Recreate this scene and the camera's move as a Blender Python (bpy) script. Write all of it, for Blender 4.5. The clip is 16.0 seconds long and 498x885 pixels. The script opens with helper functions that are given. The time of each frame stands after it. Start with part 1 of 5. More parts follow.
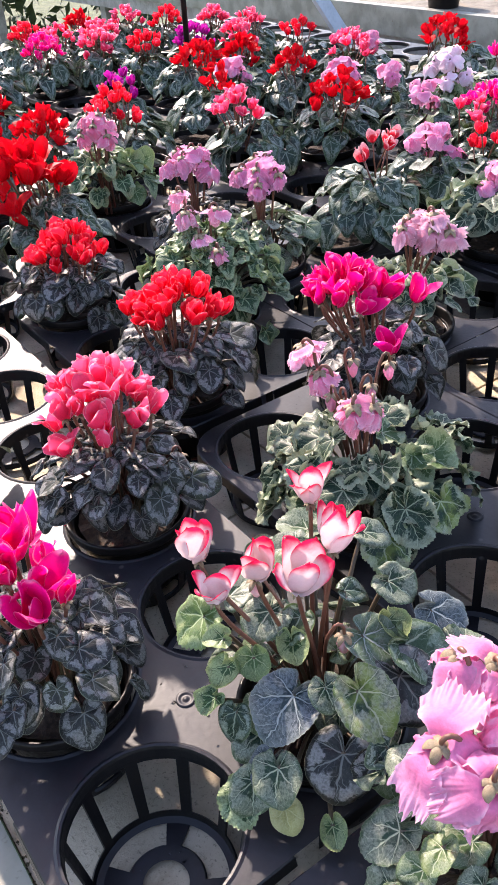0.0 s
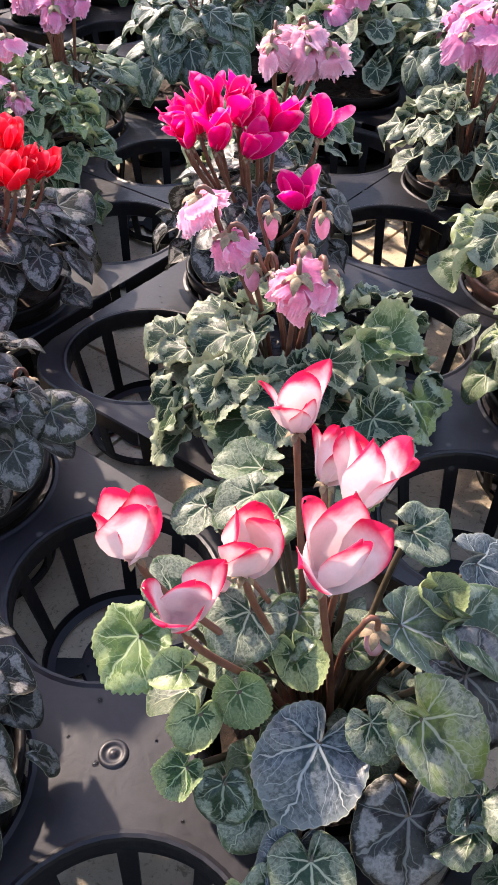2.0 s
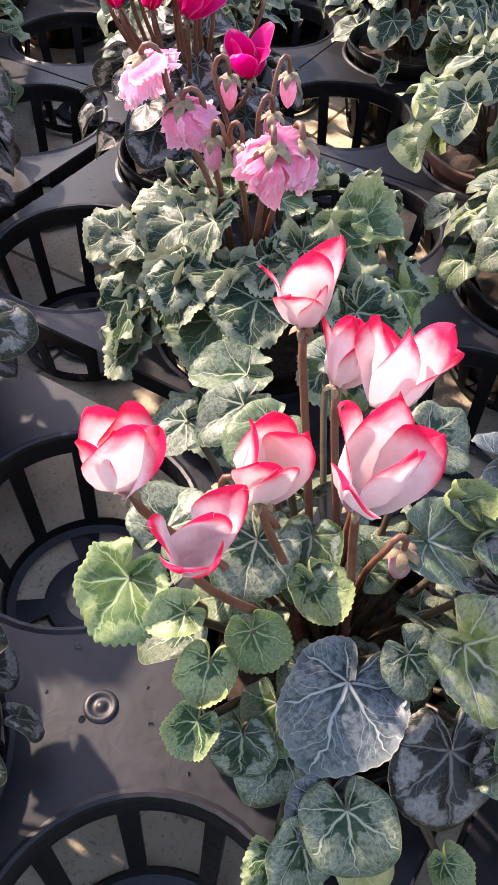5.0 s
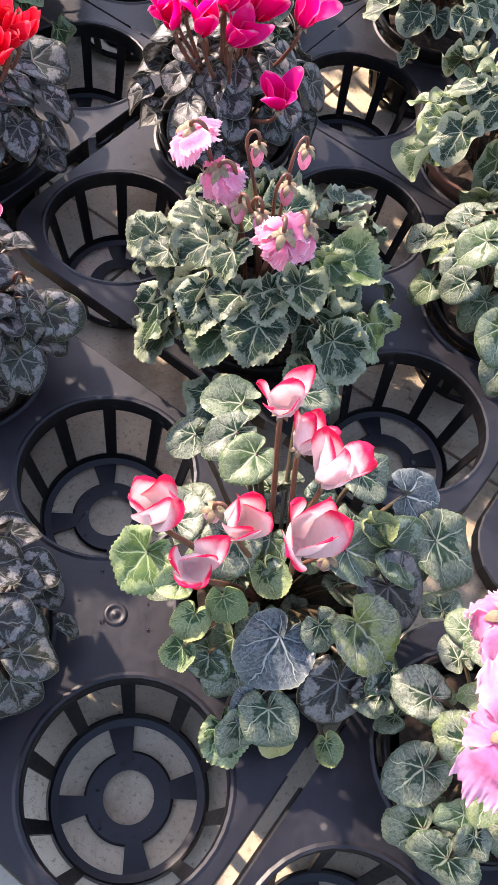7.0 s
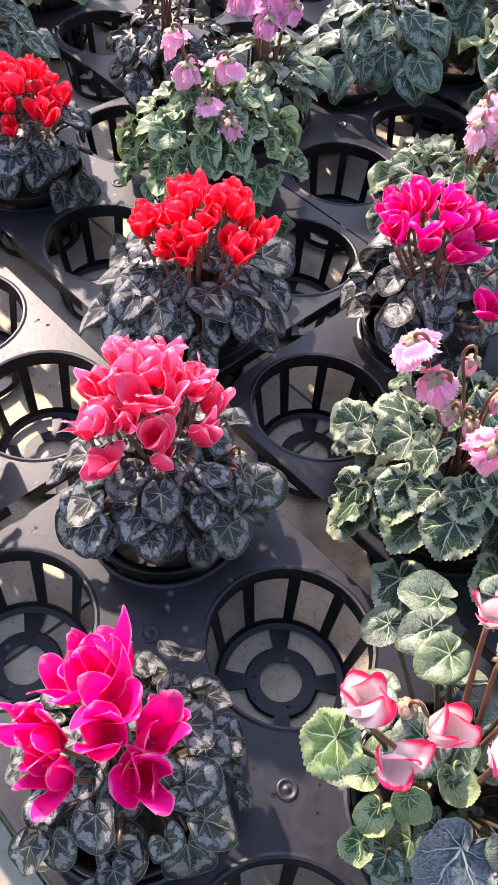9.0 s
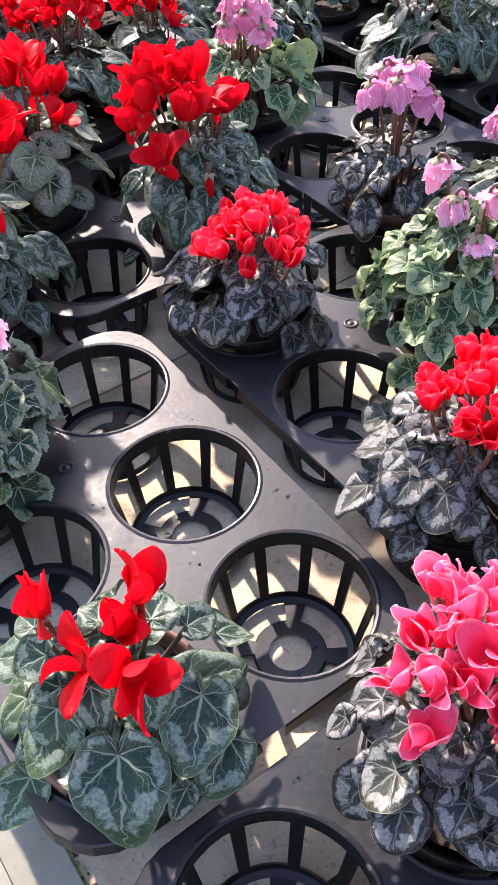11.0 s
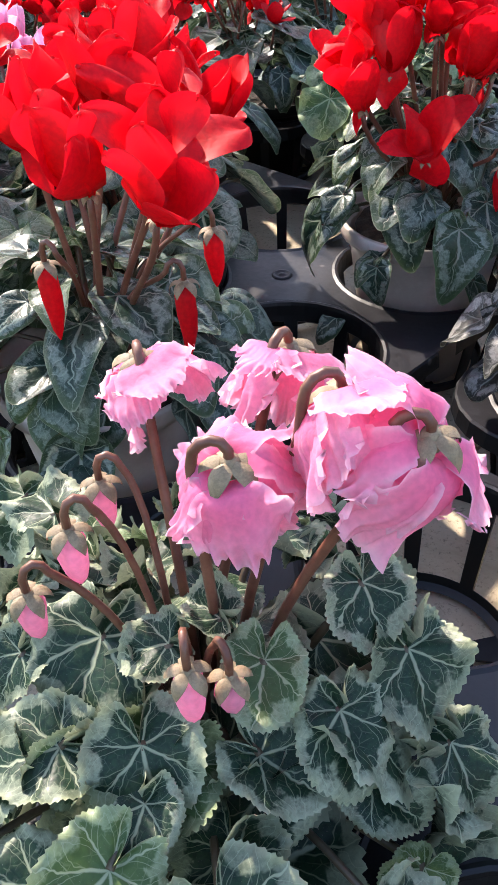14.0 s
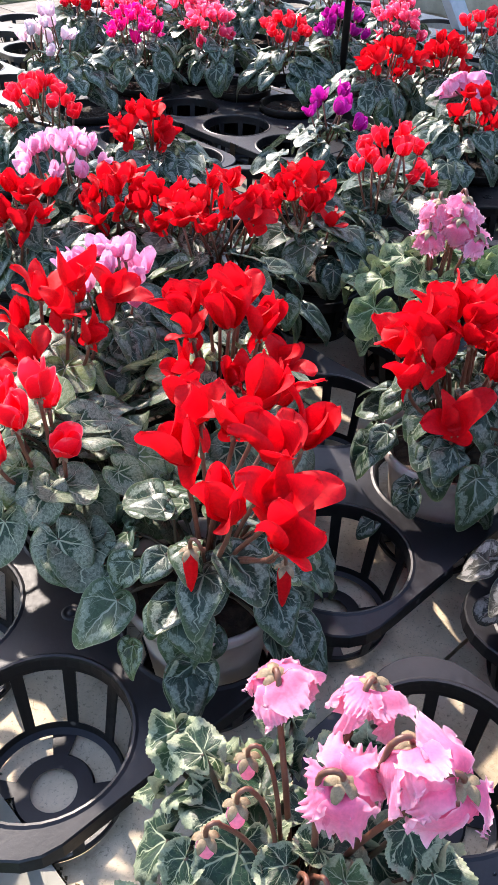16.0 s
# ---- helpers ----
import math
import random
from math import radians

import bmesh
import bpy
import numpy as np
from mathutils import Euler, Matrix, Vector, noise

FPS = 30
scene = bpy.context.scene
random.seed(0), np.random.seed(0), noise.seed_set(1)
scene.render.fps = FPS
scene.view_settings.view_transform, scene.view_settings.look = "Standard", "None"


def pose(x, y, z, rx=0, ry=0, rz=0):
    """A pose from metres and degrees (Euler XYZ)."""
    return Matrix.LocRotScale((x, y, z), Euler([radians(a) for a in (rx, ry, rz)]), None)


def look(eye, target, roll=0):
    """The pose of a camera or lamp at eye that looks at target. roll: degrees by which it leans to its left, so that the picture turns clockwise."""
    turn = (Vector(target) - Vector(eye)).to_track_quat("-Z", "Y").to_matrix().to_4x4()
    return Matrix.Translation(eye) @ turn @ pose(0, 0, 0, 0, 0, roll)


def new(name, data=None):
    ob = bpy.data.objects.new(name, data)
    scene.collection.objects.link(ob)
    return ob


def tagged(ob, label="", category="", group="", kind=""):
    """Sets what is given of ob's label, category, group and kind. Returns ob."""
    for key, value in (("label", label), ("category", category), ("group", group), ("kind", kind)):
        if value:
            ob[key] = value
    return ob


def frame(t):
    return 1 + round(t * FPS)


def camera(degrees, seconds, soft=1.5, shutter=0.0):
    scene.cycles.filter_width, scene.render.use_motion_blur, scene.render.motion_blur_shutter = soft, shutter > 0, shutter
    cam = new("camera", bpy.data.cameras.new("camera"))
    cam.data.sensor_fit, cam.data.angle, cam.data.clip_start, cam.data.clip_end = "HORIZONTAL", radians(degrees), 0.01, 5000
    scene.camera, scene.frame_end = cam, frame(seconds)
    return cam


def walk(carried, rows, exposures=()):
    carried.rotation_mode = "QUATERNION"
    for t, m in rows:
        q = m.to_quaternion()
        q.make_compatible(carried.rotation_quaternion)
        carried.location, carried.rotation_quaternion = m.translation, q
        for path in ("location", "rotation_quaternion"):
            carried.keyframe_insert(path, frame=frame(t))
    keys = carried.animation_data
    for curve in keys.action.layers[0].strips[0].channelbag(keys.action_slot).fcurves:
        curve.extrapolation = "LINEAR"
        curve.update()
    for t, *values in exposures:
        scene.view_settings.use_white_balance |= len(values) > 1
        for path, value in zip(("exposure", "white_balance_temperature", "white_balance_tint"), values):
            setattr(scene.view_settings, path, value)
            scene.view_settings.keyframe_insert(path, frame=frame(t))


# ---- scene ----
cam = camera(33.72, 16.0)
PATH = [
    (0, (0.059, 0.078, 0.731), (-0.021, 1.707, -0.426), -4.6),
    (0.5, (0.038, 0.131, 0.703), (0.023, 1.738, -0.488), -4.0),
    (1, (-0.013, 0.19, 0.674), (0.093, 1.739, -0.586), -2.7),
    (1.5, (-0.038, 0.251, 0.635), (0.326, 1.708, -0.686), -0.1),
    (2, (-0.027, 0.308, 0.571), (0.368, 1.733, -0.776), -0.2),
    (2.5, (-0.051, 0.329, 0.49), (0.388, 1.734, -0.864), 1.2),
    (3, (-0.042, 0.355, 0.464), (0.475, 1.714, -0.91), -0.4),
    (3.5, (-0.042, 0.361, 0.472), (0.485, 1.697, -0.92), -0.7),
    (4, (-0.04, 0.363, 0.476), (0.483, 1.683, -0.932), -0.8),
    (4.2, (-0.04, 0.364, 0.476), (0.486, 1.681, -0.933), -0.7),
    (6.3, (-0.069, 0.361, 0.681), (0.429, 1.267, -1.031), 11.2),
    (6.5, (-0.07, 0.362, 0.7), (0.42, 1.239, -1.029), 12.3),
    (7, (-0.064, 0.364, 0.737), (0.397, 1.238, -1.002), 12.7),
    (7.5, (-0.076, 0.367, 0.758), (0.318, 1.29, -0.972), 10.7),
    (8, (-0.105, 0.376, 0.776), (0.228, 1.399, -0.91), 9.1),
    (8.2, (-0.113, 0.38, 0.785), (0.205, 1.437, -0.883), 8.7),
    (10.3, (-0.196, 0.403, 0.769), (-0.158, 1.776, -0.685), 0.5),
    (10.5, (-0.219, 0.44, 0.757), (-0.196, 1.817, -0.694), 0.3),
    (11, (-0.274, 0.574, 0.725), (-0.311, 1.957, -0.72), -1.8),
    (11.5, (-0.341, 0.681, 0.733), (-0.399, 2.065, -0.709), -3.1),
    (12, (-0.461, 0.771, 0.72), (-0.41, 2.153, -0.725), -3.7),
    (12.5, (-0.547, 0.85, 0.652), (-0.438, 2.227, -0.794), -5.2),
    (13, (-0.573, 0.924, 0.503), (-0.419, 2.364, -0.876), -4.1),
    (13.5, (-0.599, 0.949, 0.467), (-0.426, 2.453, -0.84), -3.5),
    (14, (-0.599, 0.955, 0.458), (-0.41, 2.49, -0.81), -3.0),
    (14.5, (-0.596, 0.962, 0.471), (-0.399, 2.518, -0.77), -2.6),
    (15, (-0.592, 0.958, 0.507), (-0.38, 2.521, -0.723), -2.3),
    (15.5, (-0.613, 0.931, 0.604), (-0.399, 2.491, -0.629), -0.6),
    (16, (-0.669, 0.929, 0.704), (-0.453, 2.479, -0.541), 1.8),
]
walk(cam, [(t, look(eye, target, roll)) for t, eye, target, roll in PATH], exposures=[(0, 1.82, 6700, 20), (3, 1.87, 7100, 20), (6.5, 1.95, 7000, 22), (11.5, 2.02, 6500, 18), (13.5, 1.92, 6500, 13), (16, 1.82, 6400, 15)])

# ---------------------------------------------------------------- light
world = bpy.data.worlds.new("sky")
scene.world = world
world.use_nodes = True
wn = world.node_tree.nodes
wl = world.node_tree.links
SUN_AZ, SUN_EL = 113.5, 38.0      # degrees: direction to the sun, anticlockwise from +x, and its height
sky = wn.new("ShaderNodeTexSky")
sky.sky_type = "NISHITA"
sky.sun_disc = False
sky.sun_elevation = radians(SUN_EL)
sky.sun_rotation = radians(90.0 - SUN_AZ)
veil = wn.new("ShaderNodeHueSaturation")          # the greenhouse film whitens the sky's light
veil.inputs["Saturation"].default_value = 0.95
wl.new(sky.outputs[0], veil.inputs["Color"])
wl.new(veil.outputs[0], wn["Background"].inputs[0])
wn["Background"].inputs[1].default_value = 0.15
sun_data = bpy.data.lights.new("sun", "SUN")
sun_data.energy = 3.1
sun_data.angle = radians(1.5)
sun_data.color = (1.0, 0.89, 0.76)
sun = new("sun", sun_data)
d = Vector((math.cos(radians(SUN_EL)) * math.cos(radians(SUN_AZ)), math.cos(radians(SUN_EL)) * math.sin(radians(SUN_AZ)), math.sin(radians(SUN_EL))))
sun.matrix_world = look(d * 20, (0, 0, 0))


# ---------------------------------------------------------------- materials
def nodes_of(name, rough=0.5, metal=0.0, spec=0.5):
    m = bpy.data.materials.new(name)
    m.use_nodes = True
    n, l = m.node_tree.nodes, m.node_tree.links
    b = n["Principled BSDF"]
    b.inputs["Roughness"].default_value = rough
    b.inputs["Metallic"].default_value = metal
    b.inputs["Specular IOR Level"].default_value = spec
    return m, n, l, b


def math_node(n, l, op, a, b=None, clamp=False):
    k = n.new("ShaderNodeMath")
    k.operation = op
    k.use_clamp = clamp
    for i, s in enumerate((a, b)):
        if s is None:
            continue
        if isinstance(s, (int, float)):
            k.inputs[i].default_value = s
        else:
            l.new(s, k.inputs[i])
    return k.outputs[0]


def ramp(n, l, src, lo, hi, a=0.0, b=1.0):
    k = n.new("ShaderNodeMapRange")
    k.interpolation_type = "SMOOTHSTEP"
    for i, s in enumerate((src, lo, hi, a, b)):
        if isinstance(s, (int, float)):
            k.inputs[i].default_value = s
        else:
            l.new(s, k.inputs[i])
    return k.outputs[0]


def mix(n, l, fac, a, b):
    k = n.new("ShaderNodeMix")
    k.data_type = "RGBA"
    for i, s in ((0, fac), (6, a), (7, b)):
        if isinstance(s, (int, float)):
            k.inputs[i].default_value = s
        elif isinstance(s, tuple):
            k.inputs[i].default_value = (*s, 1.0)
        else:
            l.new(s, k.inputs[i])
    return k.outputs[2]


def noise_tex(n, l, vec, scale, detail=4.0, rough=0.55, distort=0.0):
    k = n.new("ShaderNodeTexNoise")
    k.inputs["Scale"].default_value = scale
    k.inputs["Detail"].default_value = detail
    k.inputs["Roughness"].default_value = rough
    k.inputs["Distortion"].default_value = distort
    if vec is not None:
        l.new(vec, k.inputs["Vector"])
    return k.outputs["Fac"]


def bump(n, l, b, height, strength, distance):
    k = n.new("ShaderNodeBump")
    k.inputs["Strength"].default_value = strength
    k.inputs["Distance"].default_value = distance
    l.new(height, k.inputs["Height"])
    l.new(k.outputs[0], b.inputs["Normal"])


def attr(n, name):
    k = n.new("ShaderNodeAttribute")
    k.attribute_name = name
    return k.outputs["Fac"]


def object_space(n):
    return n.new("ShaderNodeTexCoord").outputs["Object"]


def world_space(n):
    return n.new("ShaderNodeNewGeometry").outputs["Position"]


def leafy(n, l, m, b, colour, amount):
    """Mix a little light coming through a thin blade into the surface."""
    t = n.new("ShaderNodeBsdfTranslucent")
    l.new(colour, t.inputs[0])
    s = n.new("ShaderNodeMixShader")
    s.inputs[0].default_value = amount
    l.new(b.outputs[0], s.inputs[1])
    l.new(t.outputs[0], s.inputs[2])
    l.new(s.outputs[0], n["Material Output"].inputs[0])


def leaf_material(name, dark, mid, silver, vein, band=(0.35, 0.75), blotch=0.5, rough=0.42, edge=None, young_amount=0.35, gap=0.5, vein_amount=0.62):
    """Cyclamen leaf: a dark heart that runs out along the veins, a mottled silver band, a green rim and pale forked veins."""
    m, n, l, b = nodes_of(name, rough, 0.0, 0.34)
    co = object_space(n)
    rnd = n.new("ShaderNodeObjectInfo").outputs["Random"]
    rf = attr(n, "rf")
    off = n.new("ShaderNodeVectorMath")
    off.operation = "ADD"
    l.new(co, off.inputs[0])
    mul = n.new("ShaderNodeCombineXYZ")
    l.new(math_node(n, l, "MULTIPLY", rnd, 9.0), mul.inputs[2])
    l.new(mul.outputs[0], off.inputs[1])
    co2 = off.outputs[0]
    big = noise_tex(n, l, co2, 2.6, 3.0, 0.6)
    fine = noise_tex(n, l, co2, 16.0, 5.0, 0.7)
    blot = noise_tex(n, l, co2, 5.5, 3.0, 0.6, 0.4)
    # seven veins fan out from the stalk, bent by a noise; each one forks three times towards the rim
    sep = n.new("ShaderNodeSeparateXYZ")
    l.new(co, sep.inputs[0])
    ang = math_node(n, l, "ARCTAN2", sep.outputs[0], sep.outputs[1])
    bend = noise_tex(n, l, co2, 4.0, 2.0, 0.5)
    ang = math_node(n, l, "ADD", ang, math_node(n, l, "MULTIPLY", math_node(n, l, "SUBTRACT", bend, 0.5), 0.42))
    turn = math_node(n, l, "ADD", math_node(n, l, "MULTIPLY", ang, 3.5 / math.pi), 0.5)
    phi = math_node(n, l, "MULTIPLY", math_node(n, l, "ABSOLUTE", math_node(n, l, "SUBTRACT", math_node(n, l, "FRACT", turn), 0.5)), math.pi / 3.5)
    near = math_node(n, l, "MULTIPLY", phi, math_node(n, l, "ADD", rf, 0.03))
    slim = math_node(n, l, "SUBTRACT", 1.18, rf)
    main = ramp(n, l, math_node(n, l, "DIVIDE", near, slim), 0.010, 0.036, 1.0, 0.0)
    veins = main
    for start, slope, width in ((0.22, 0.72, 0.013), (0.46, 0.80, 0.011), (0.68, 0.9, 0.010)):
        run = math_node(n, l, "SUBTRACT", rf, start)
        d = math_node(n, l, "MULTIPLY", math_node(n, l, "ABSOLUTE", math_node(n, l, "SUBTRACT", phi, math_node(n, l, "MULTIPLY", run, slope))), rf)
        fork = math_node(n, l, "MULTIPLY", ramp(n, l, d, 0.001, width * 0.8, 0.55, 0.0), ramp(n, l, run, 0.0, 0.03))
        veins = math_node(n, l, "MAXIMUM", veins, fork)
    vor = n.new("ShaderNodeTexVoronoi")
    vor.feature = "DISTANCE_TO_EDGE"
    vor.inputs["Scale"].default_value = 7.5
    l.new(co2, vor.inputs["Vector"])
    net = ramp(n, l, vor.outputs["Distance"], 0.008, 0.05, 0.20, 0.0)
    veins = math_node(n, l, "MAXIMUM", veins, math_node(n, l, "MULTIPLY", net, ramp(n, l, blot, 0.42, 0.6)))
    # the silver band: ragged borders, broken where the veins cross it
    wob = math_node(n, l, "MULTIPLY", math_node(n, l, "SUBTRACT", blot, 0.5), 0.55)
    wob = math_node(n, l, "ADD", wob, math_node(n, l, "MULTIPLY", math_node(n, l, "SUBTRACT", big, 0.5), 0.35))
    star = math_node(n, l, "MULTIPLY", math_node(n, l, "SUBTRACT", 0.449, phi), 0.45)
    at = math_node(n, l, "ADD", math_node(n, l, "SUBTRACT", rf, star), wob)
    inner = ramp(n, l, at, band[0] - 0.13, band[0] - 0.03)
    outer = ramp(n, l, math_node(n, l, "ADD", rf, wob), band[1] - 0.03, band[1] + 0.07, 1.0, 0.0)
    spots = ramp(n, l, fine, 0.38, 0.60, 1.0 - blotch, 1.0)
    silv = math_node(n, l, "MULTIPLY", math_node(n, l, "MULTIPLY", inner, outer), spots, True)
    silv = math_node(n, l, "MULTIPLY", silv, ramp(n, l, near, 0.02, 0.085, 1.0 - gap, 1.0))
    silv = math_node(n, l, "MULTIPLY", silv, math_node(n, l, "ADD", 0.55, math_node(n, l, "MULTIPLY", rnd, 0.45)))
    col = mix(n, l, ramp(n, l, fine, 0.3, 0.7), dark, mid)
    if edge:
        col = mix(n, l, ramp(n, l, math_node(n, l, "ADD", rf, math_node(n, l, "MULTIPLY", wob, 0.4)), 0.80, 1.0, 0.0, 0.75), col, edge)
    col = mix(n, l, silv, col, silver)
    young = ramp(n, l, math_node(n, l, "FRACT", math_node(n, l, "MULTIPLY", rnd, 7.3)), 0.66, 0.95, 0.0, young_amount)
    col = mix(n, l, young, col, (0.12, 0.20, 0.055))
    yel = math_node(n, l, "MULTIPLY", ramp(n, l, rnd, 0.93, 0.99), ramp(n, l, big, 0.35, 0.65))
    col = mix(n, l, math_node(n, l, "MULTIPLY", yel, young_amount * 1.8), col, (0.20, 0.27, 0.04))
    col = mix(n, l, math_node(n, l, "MULTIPLY", veins, vein_amount), col, vein)
    col = mix(n, l, ramp(n, l, rf, 0.972, 1.0, 0.0, 0.55), col, (0.32, 0.33, 0.23))
    dust = noise_tex(n, l, co2, 70.0, 2.0, 0.5)
    col = mix(n, l, ramp(n, l, dust, 0.68, 0.74, 0.0, 0.22), col, (0.42, 0.42, 0.36))
    l.new(col, b.inputs["Base Color"])
    l.new(ramp(n, l, fine, 0.2, 0.8, rough - 0.08, rough + 0.16), b.inputs["Roughness"])
    h = math_node(n, l, "SUBTRACT", math_node(n, l, "MULTIPLY", blot, 0.35), math_node(n, l, "MULTIPLY", main, 0.35))
    h = math_node(n, l, "ADD", h, math_node(n, l, "MULTIPLY", ramp(n, l, vor.outputs["Distance"], 0.0, 0.22), 0.14))
    h = math_node(n, l, "ADD", h, math_node(n, l, "MULTIPLY", ramp(n, l, near, 0.0, 0.16), 0.7))
    bump(n, l, b, h, 0.22, 0.0020)
    leafy(n, l, m, b, col, 0.16)
    return m


def petal_material(name, base, tip, edge, start=0.55, stop=0.95, edge_amount=0.0, through_amount=0.38, streak=0.25, crinkle=0.18):
    m, n, l, b = nodes_of(name, 0.55, 0.0, 0.22)
    pf, pe = attr(n, "pf"), attr(n, "pe")
    co = object_space(n)
    wig = noise_tex(n, l, co, 120.0, 3.0)
    k = math_node(n, l, "ADD", pf, math_node(n, l, "MULTIPLY", math_node(n, l, "SUBTRACT", wig, 0.5), 0.3))
    k = math_node(n, l, "ADD", k, math_node(n, l, "MULTIPLY", math_node(n, l, "POWER", pe, 3.0), 0.22 if tip != base else 0.0))
    col = mix(n, l, ramp(n, l, k, start, stop), base, tip)
    col = mix(n, l, math_node(n, l, "MULTIPLY", ramp(n, l, math_node(n, l, "MAXIMUM", pe, pf), 0.88, 1.0), edge_amount), col, edge)
    # fine streaks that run from base to tip
    wave = noise_tex(n, l, co, 420.0, 2.0)
    dk = n.new("ShaderNodeHueSaturation")
    l.new(ramp(n, l, wave, 0.25, 0.75, 1.0 - streak, 1.0 + streak * 0.4), dk.inputs["Value"])
    l.new(col, dk.inputs["Color"])
    info = n.new("ShaderNodeObjectInfo")
    hv = n.new("ShaderNodeHueSaturation")
    l.new(math_node(n, l, "ADD", 0.86, math_node(n, l, "MULTIPLY", info.outputs["Random"], 0.2)), hv.inputs["Value"])
    l.new(dk.outputs[0], hv.inputs["Color"])
    l.new(hv.outputs[0], b.inputs["Base Color"])
    crease = noise_tex(n, l, co, 170.0, 3.0, 0.55, 0.8)
    bump(n, l, b, math_node(n, l, "ADD", math_node(n, l, "MULTIPLY", wave, 0.3), crease), crinkle, 0.0016)
    leafy(n, l, m, b, hv.outputs[0], through_amount)
    return m


def plain(name, a, c, scale, rough=0.5, metal=0.0, bump_size=0.0006, spec=0.5, fine=6.0):
    """A surface in two tones, mottled at two scales."""
    m, n, l, b = nodes_of(name, rough, metal, spec)
    p = world_space(n)
    one, two = noise_tex(n, l, p, scale, 5.0), noise_tex(n, l, p, scale * fine, 5.0, 0.65)
    f = ramp(n, l, math_node(n, l, "ADD", math_node(n, l, "MULTIPLY", one, 0.6), math_node(n, l, "MULTIPLY", two, 0.4)), 0.36, 0.64)
    l.new(mix(n, l, f, a, c), b.inputs["Base Color"])
    l.new(ramp(n, l, two, 0.25, 0.75, max(rough - 0.12, 0.05), min(rough + 0.14, 1.0)), b.inputs["Roughness"])
    bump(n, l, b, two, 0.4, bump_size)
    return m


LEAF = {
    "silver": leaf_material("leaf_silver_veined", (0.006, 0.022, 0.010), (0.018, 0.048, 0.020), (0.250, 0.275, 0.200), (0.46, 0.49, 0.34), (0.40, 0.90), 0.60, 0.40, edge=(0.085, 0.125, 0.062), gap=0.35),
    "broad": leaf_material("leaf_pale_margined", (0.004, 0.018, 0.009), (0.015, 0.045, 0.020), (0.30, 0.335, 0.225), (0.43, 0.47, 0.31), (0.68, 1.6), 0.35, 0.46, edge=(0.34, 0.36, 0.22), gap=0.10),
    "dark": leaf_material("leaf_dark_marbled", (0.008, 0.009, 0.008), (0.024, 0.024, 0.021), (0.27, 0.265, 0.25), (0.36, 0.37, 0.33), (0.54, 0.80), 0.45, 0.40, None, 0.06, gap=0.9, vein_amount=0.36),
    "deep": leaf_material("leaf_deep_green", (0.006, 0.020, 0.012), (0.017, 0.040, 0.022), (0.22, 0.265, 0.215), (0.40, 0.45, 0.34), (0.60, 0.82), 0.50, 0.32, edge=(0.060, 0.095, 0.045), young_amount=0.14, gap=0.85, vein_amount=0.46),
    "green": leaf_material("leaf_bright_green", (0.008, 0.030, 0.010), (0.030, 0.080, 0.022), (0.28, 0.34, 0.19), (0.38, 0.47, 0.26), (0.60, 1.4), 0.5, 0.46, edge=(0.24, 0.33, 0.09), gap=0.2),
    "lime": leaf_material("leaf_young_yellow_green", (0.014, 0.045, 0.014), (0.045, 0.095, 0.028), (0.29, 0.345, 0.17), (0.46, 0.52, 0.28), (0.36, 1.2), 0.45, 0.42, edge=(0.27, 0.34, 0.11), gap=0.45),
    "yellow": leaf_material("leaf_yellowed", (0.26, 0.25, 0.085), (0.36, 0.34, 0.13), (0.40, 0.38, 0.17), (0.46, 0.44, 0.22), (0.5, 1.2), 0.4, 0.45, gap=0.2),
    "blue": leaf_material("leaf_blue_silver", (0.006, 0.017, 0.021), (0.018, 0.036, 0.042), (0.125, 0.145, 0.158), (0.44, 0.47, 0.45), (0.26, 1.1), 0.72, 0.38, edge=(0.15, 0.18, 0.17), gap=0.6),
}
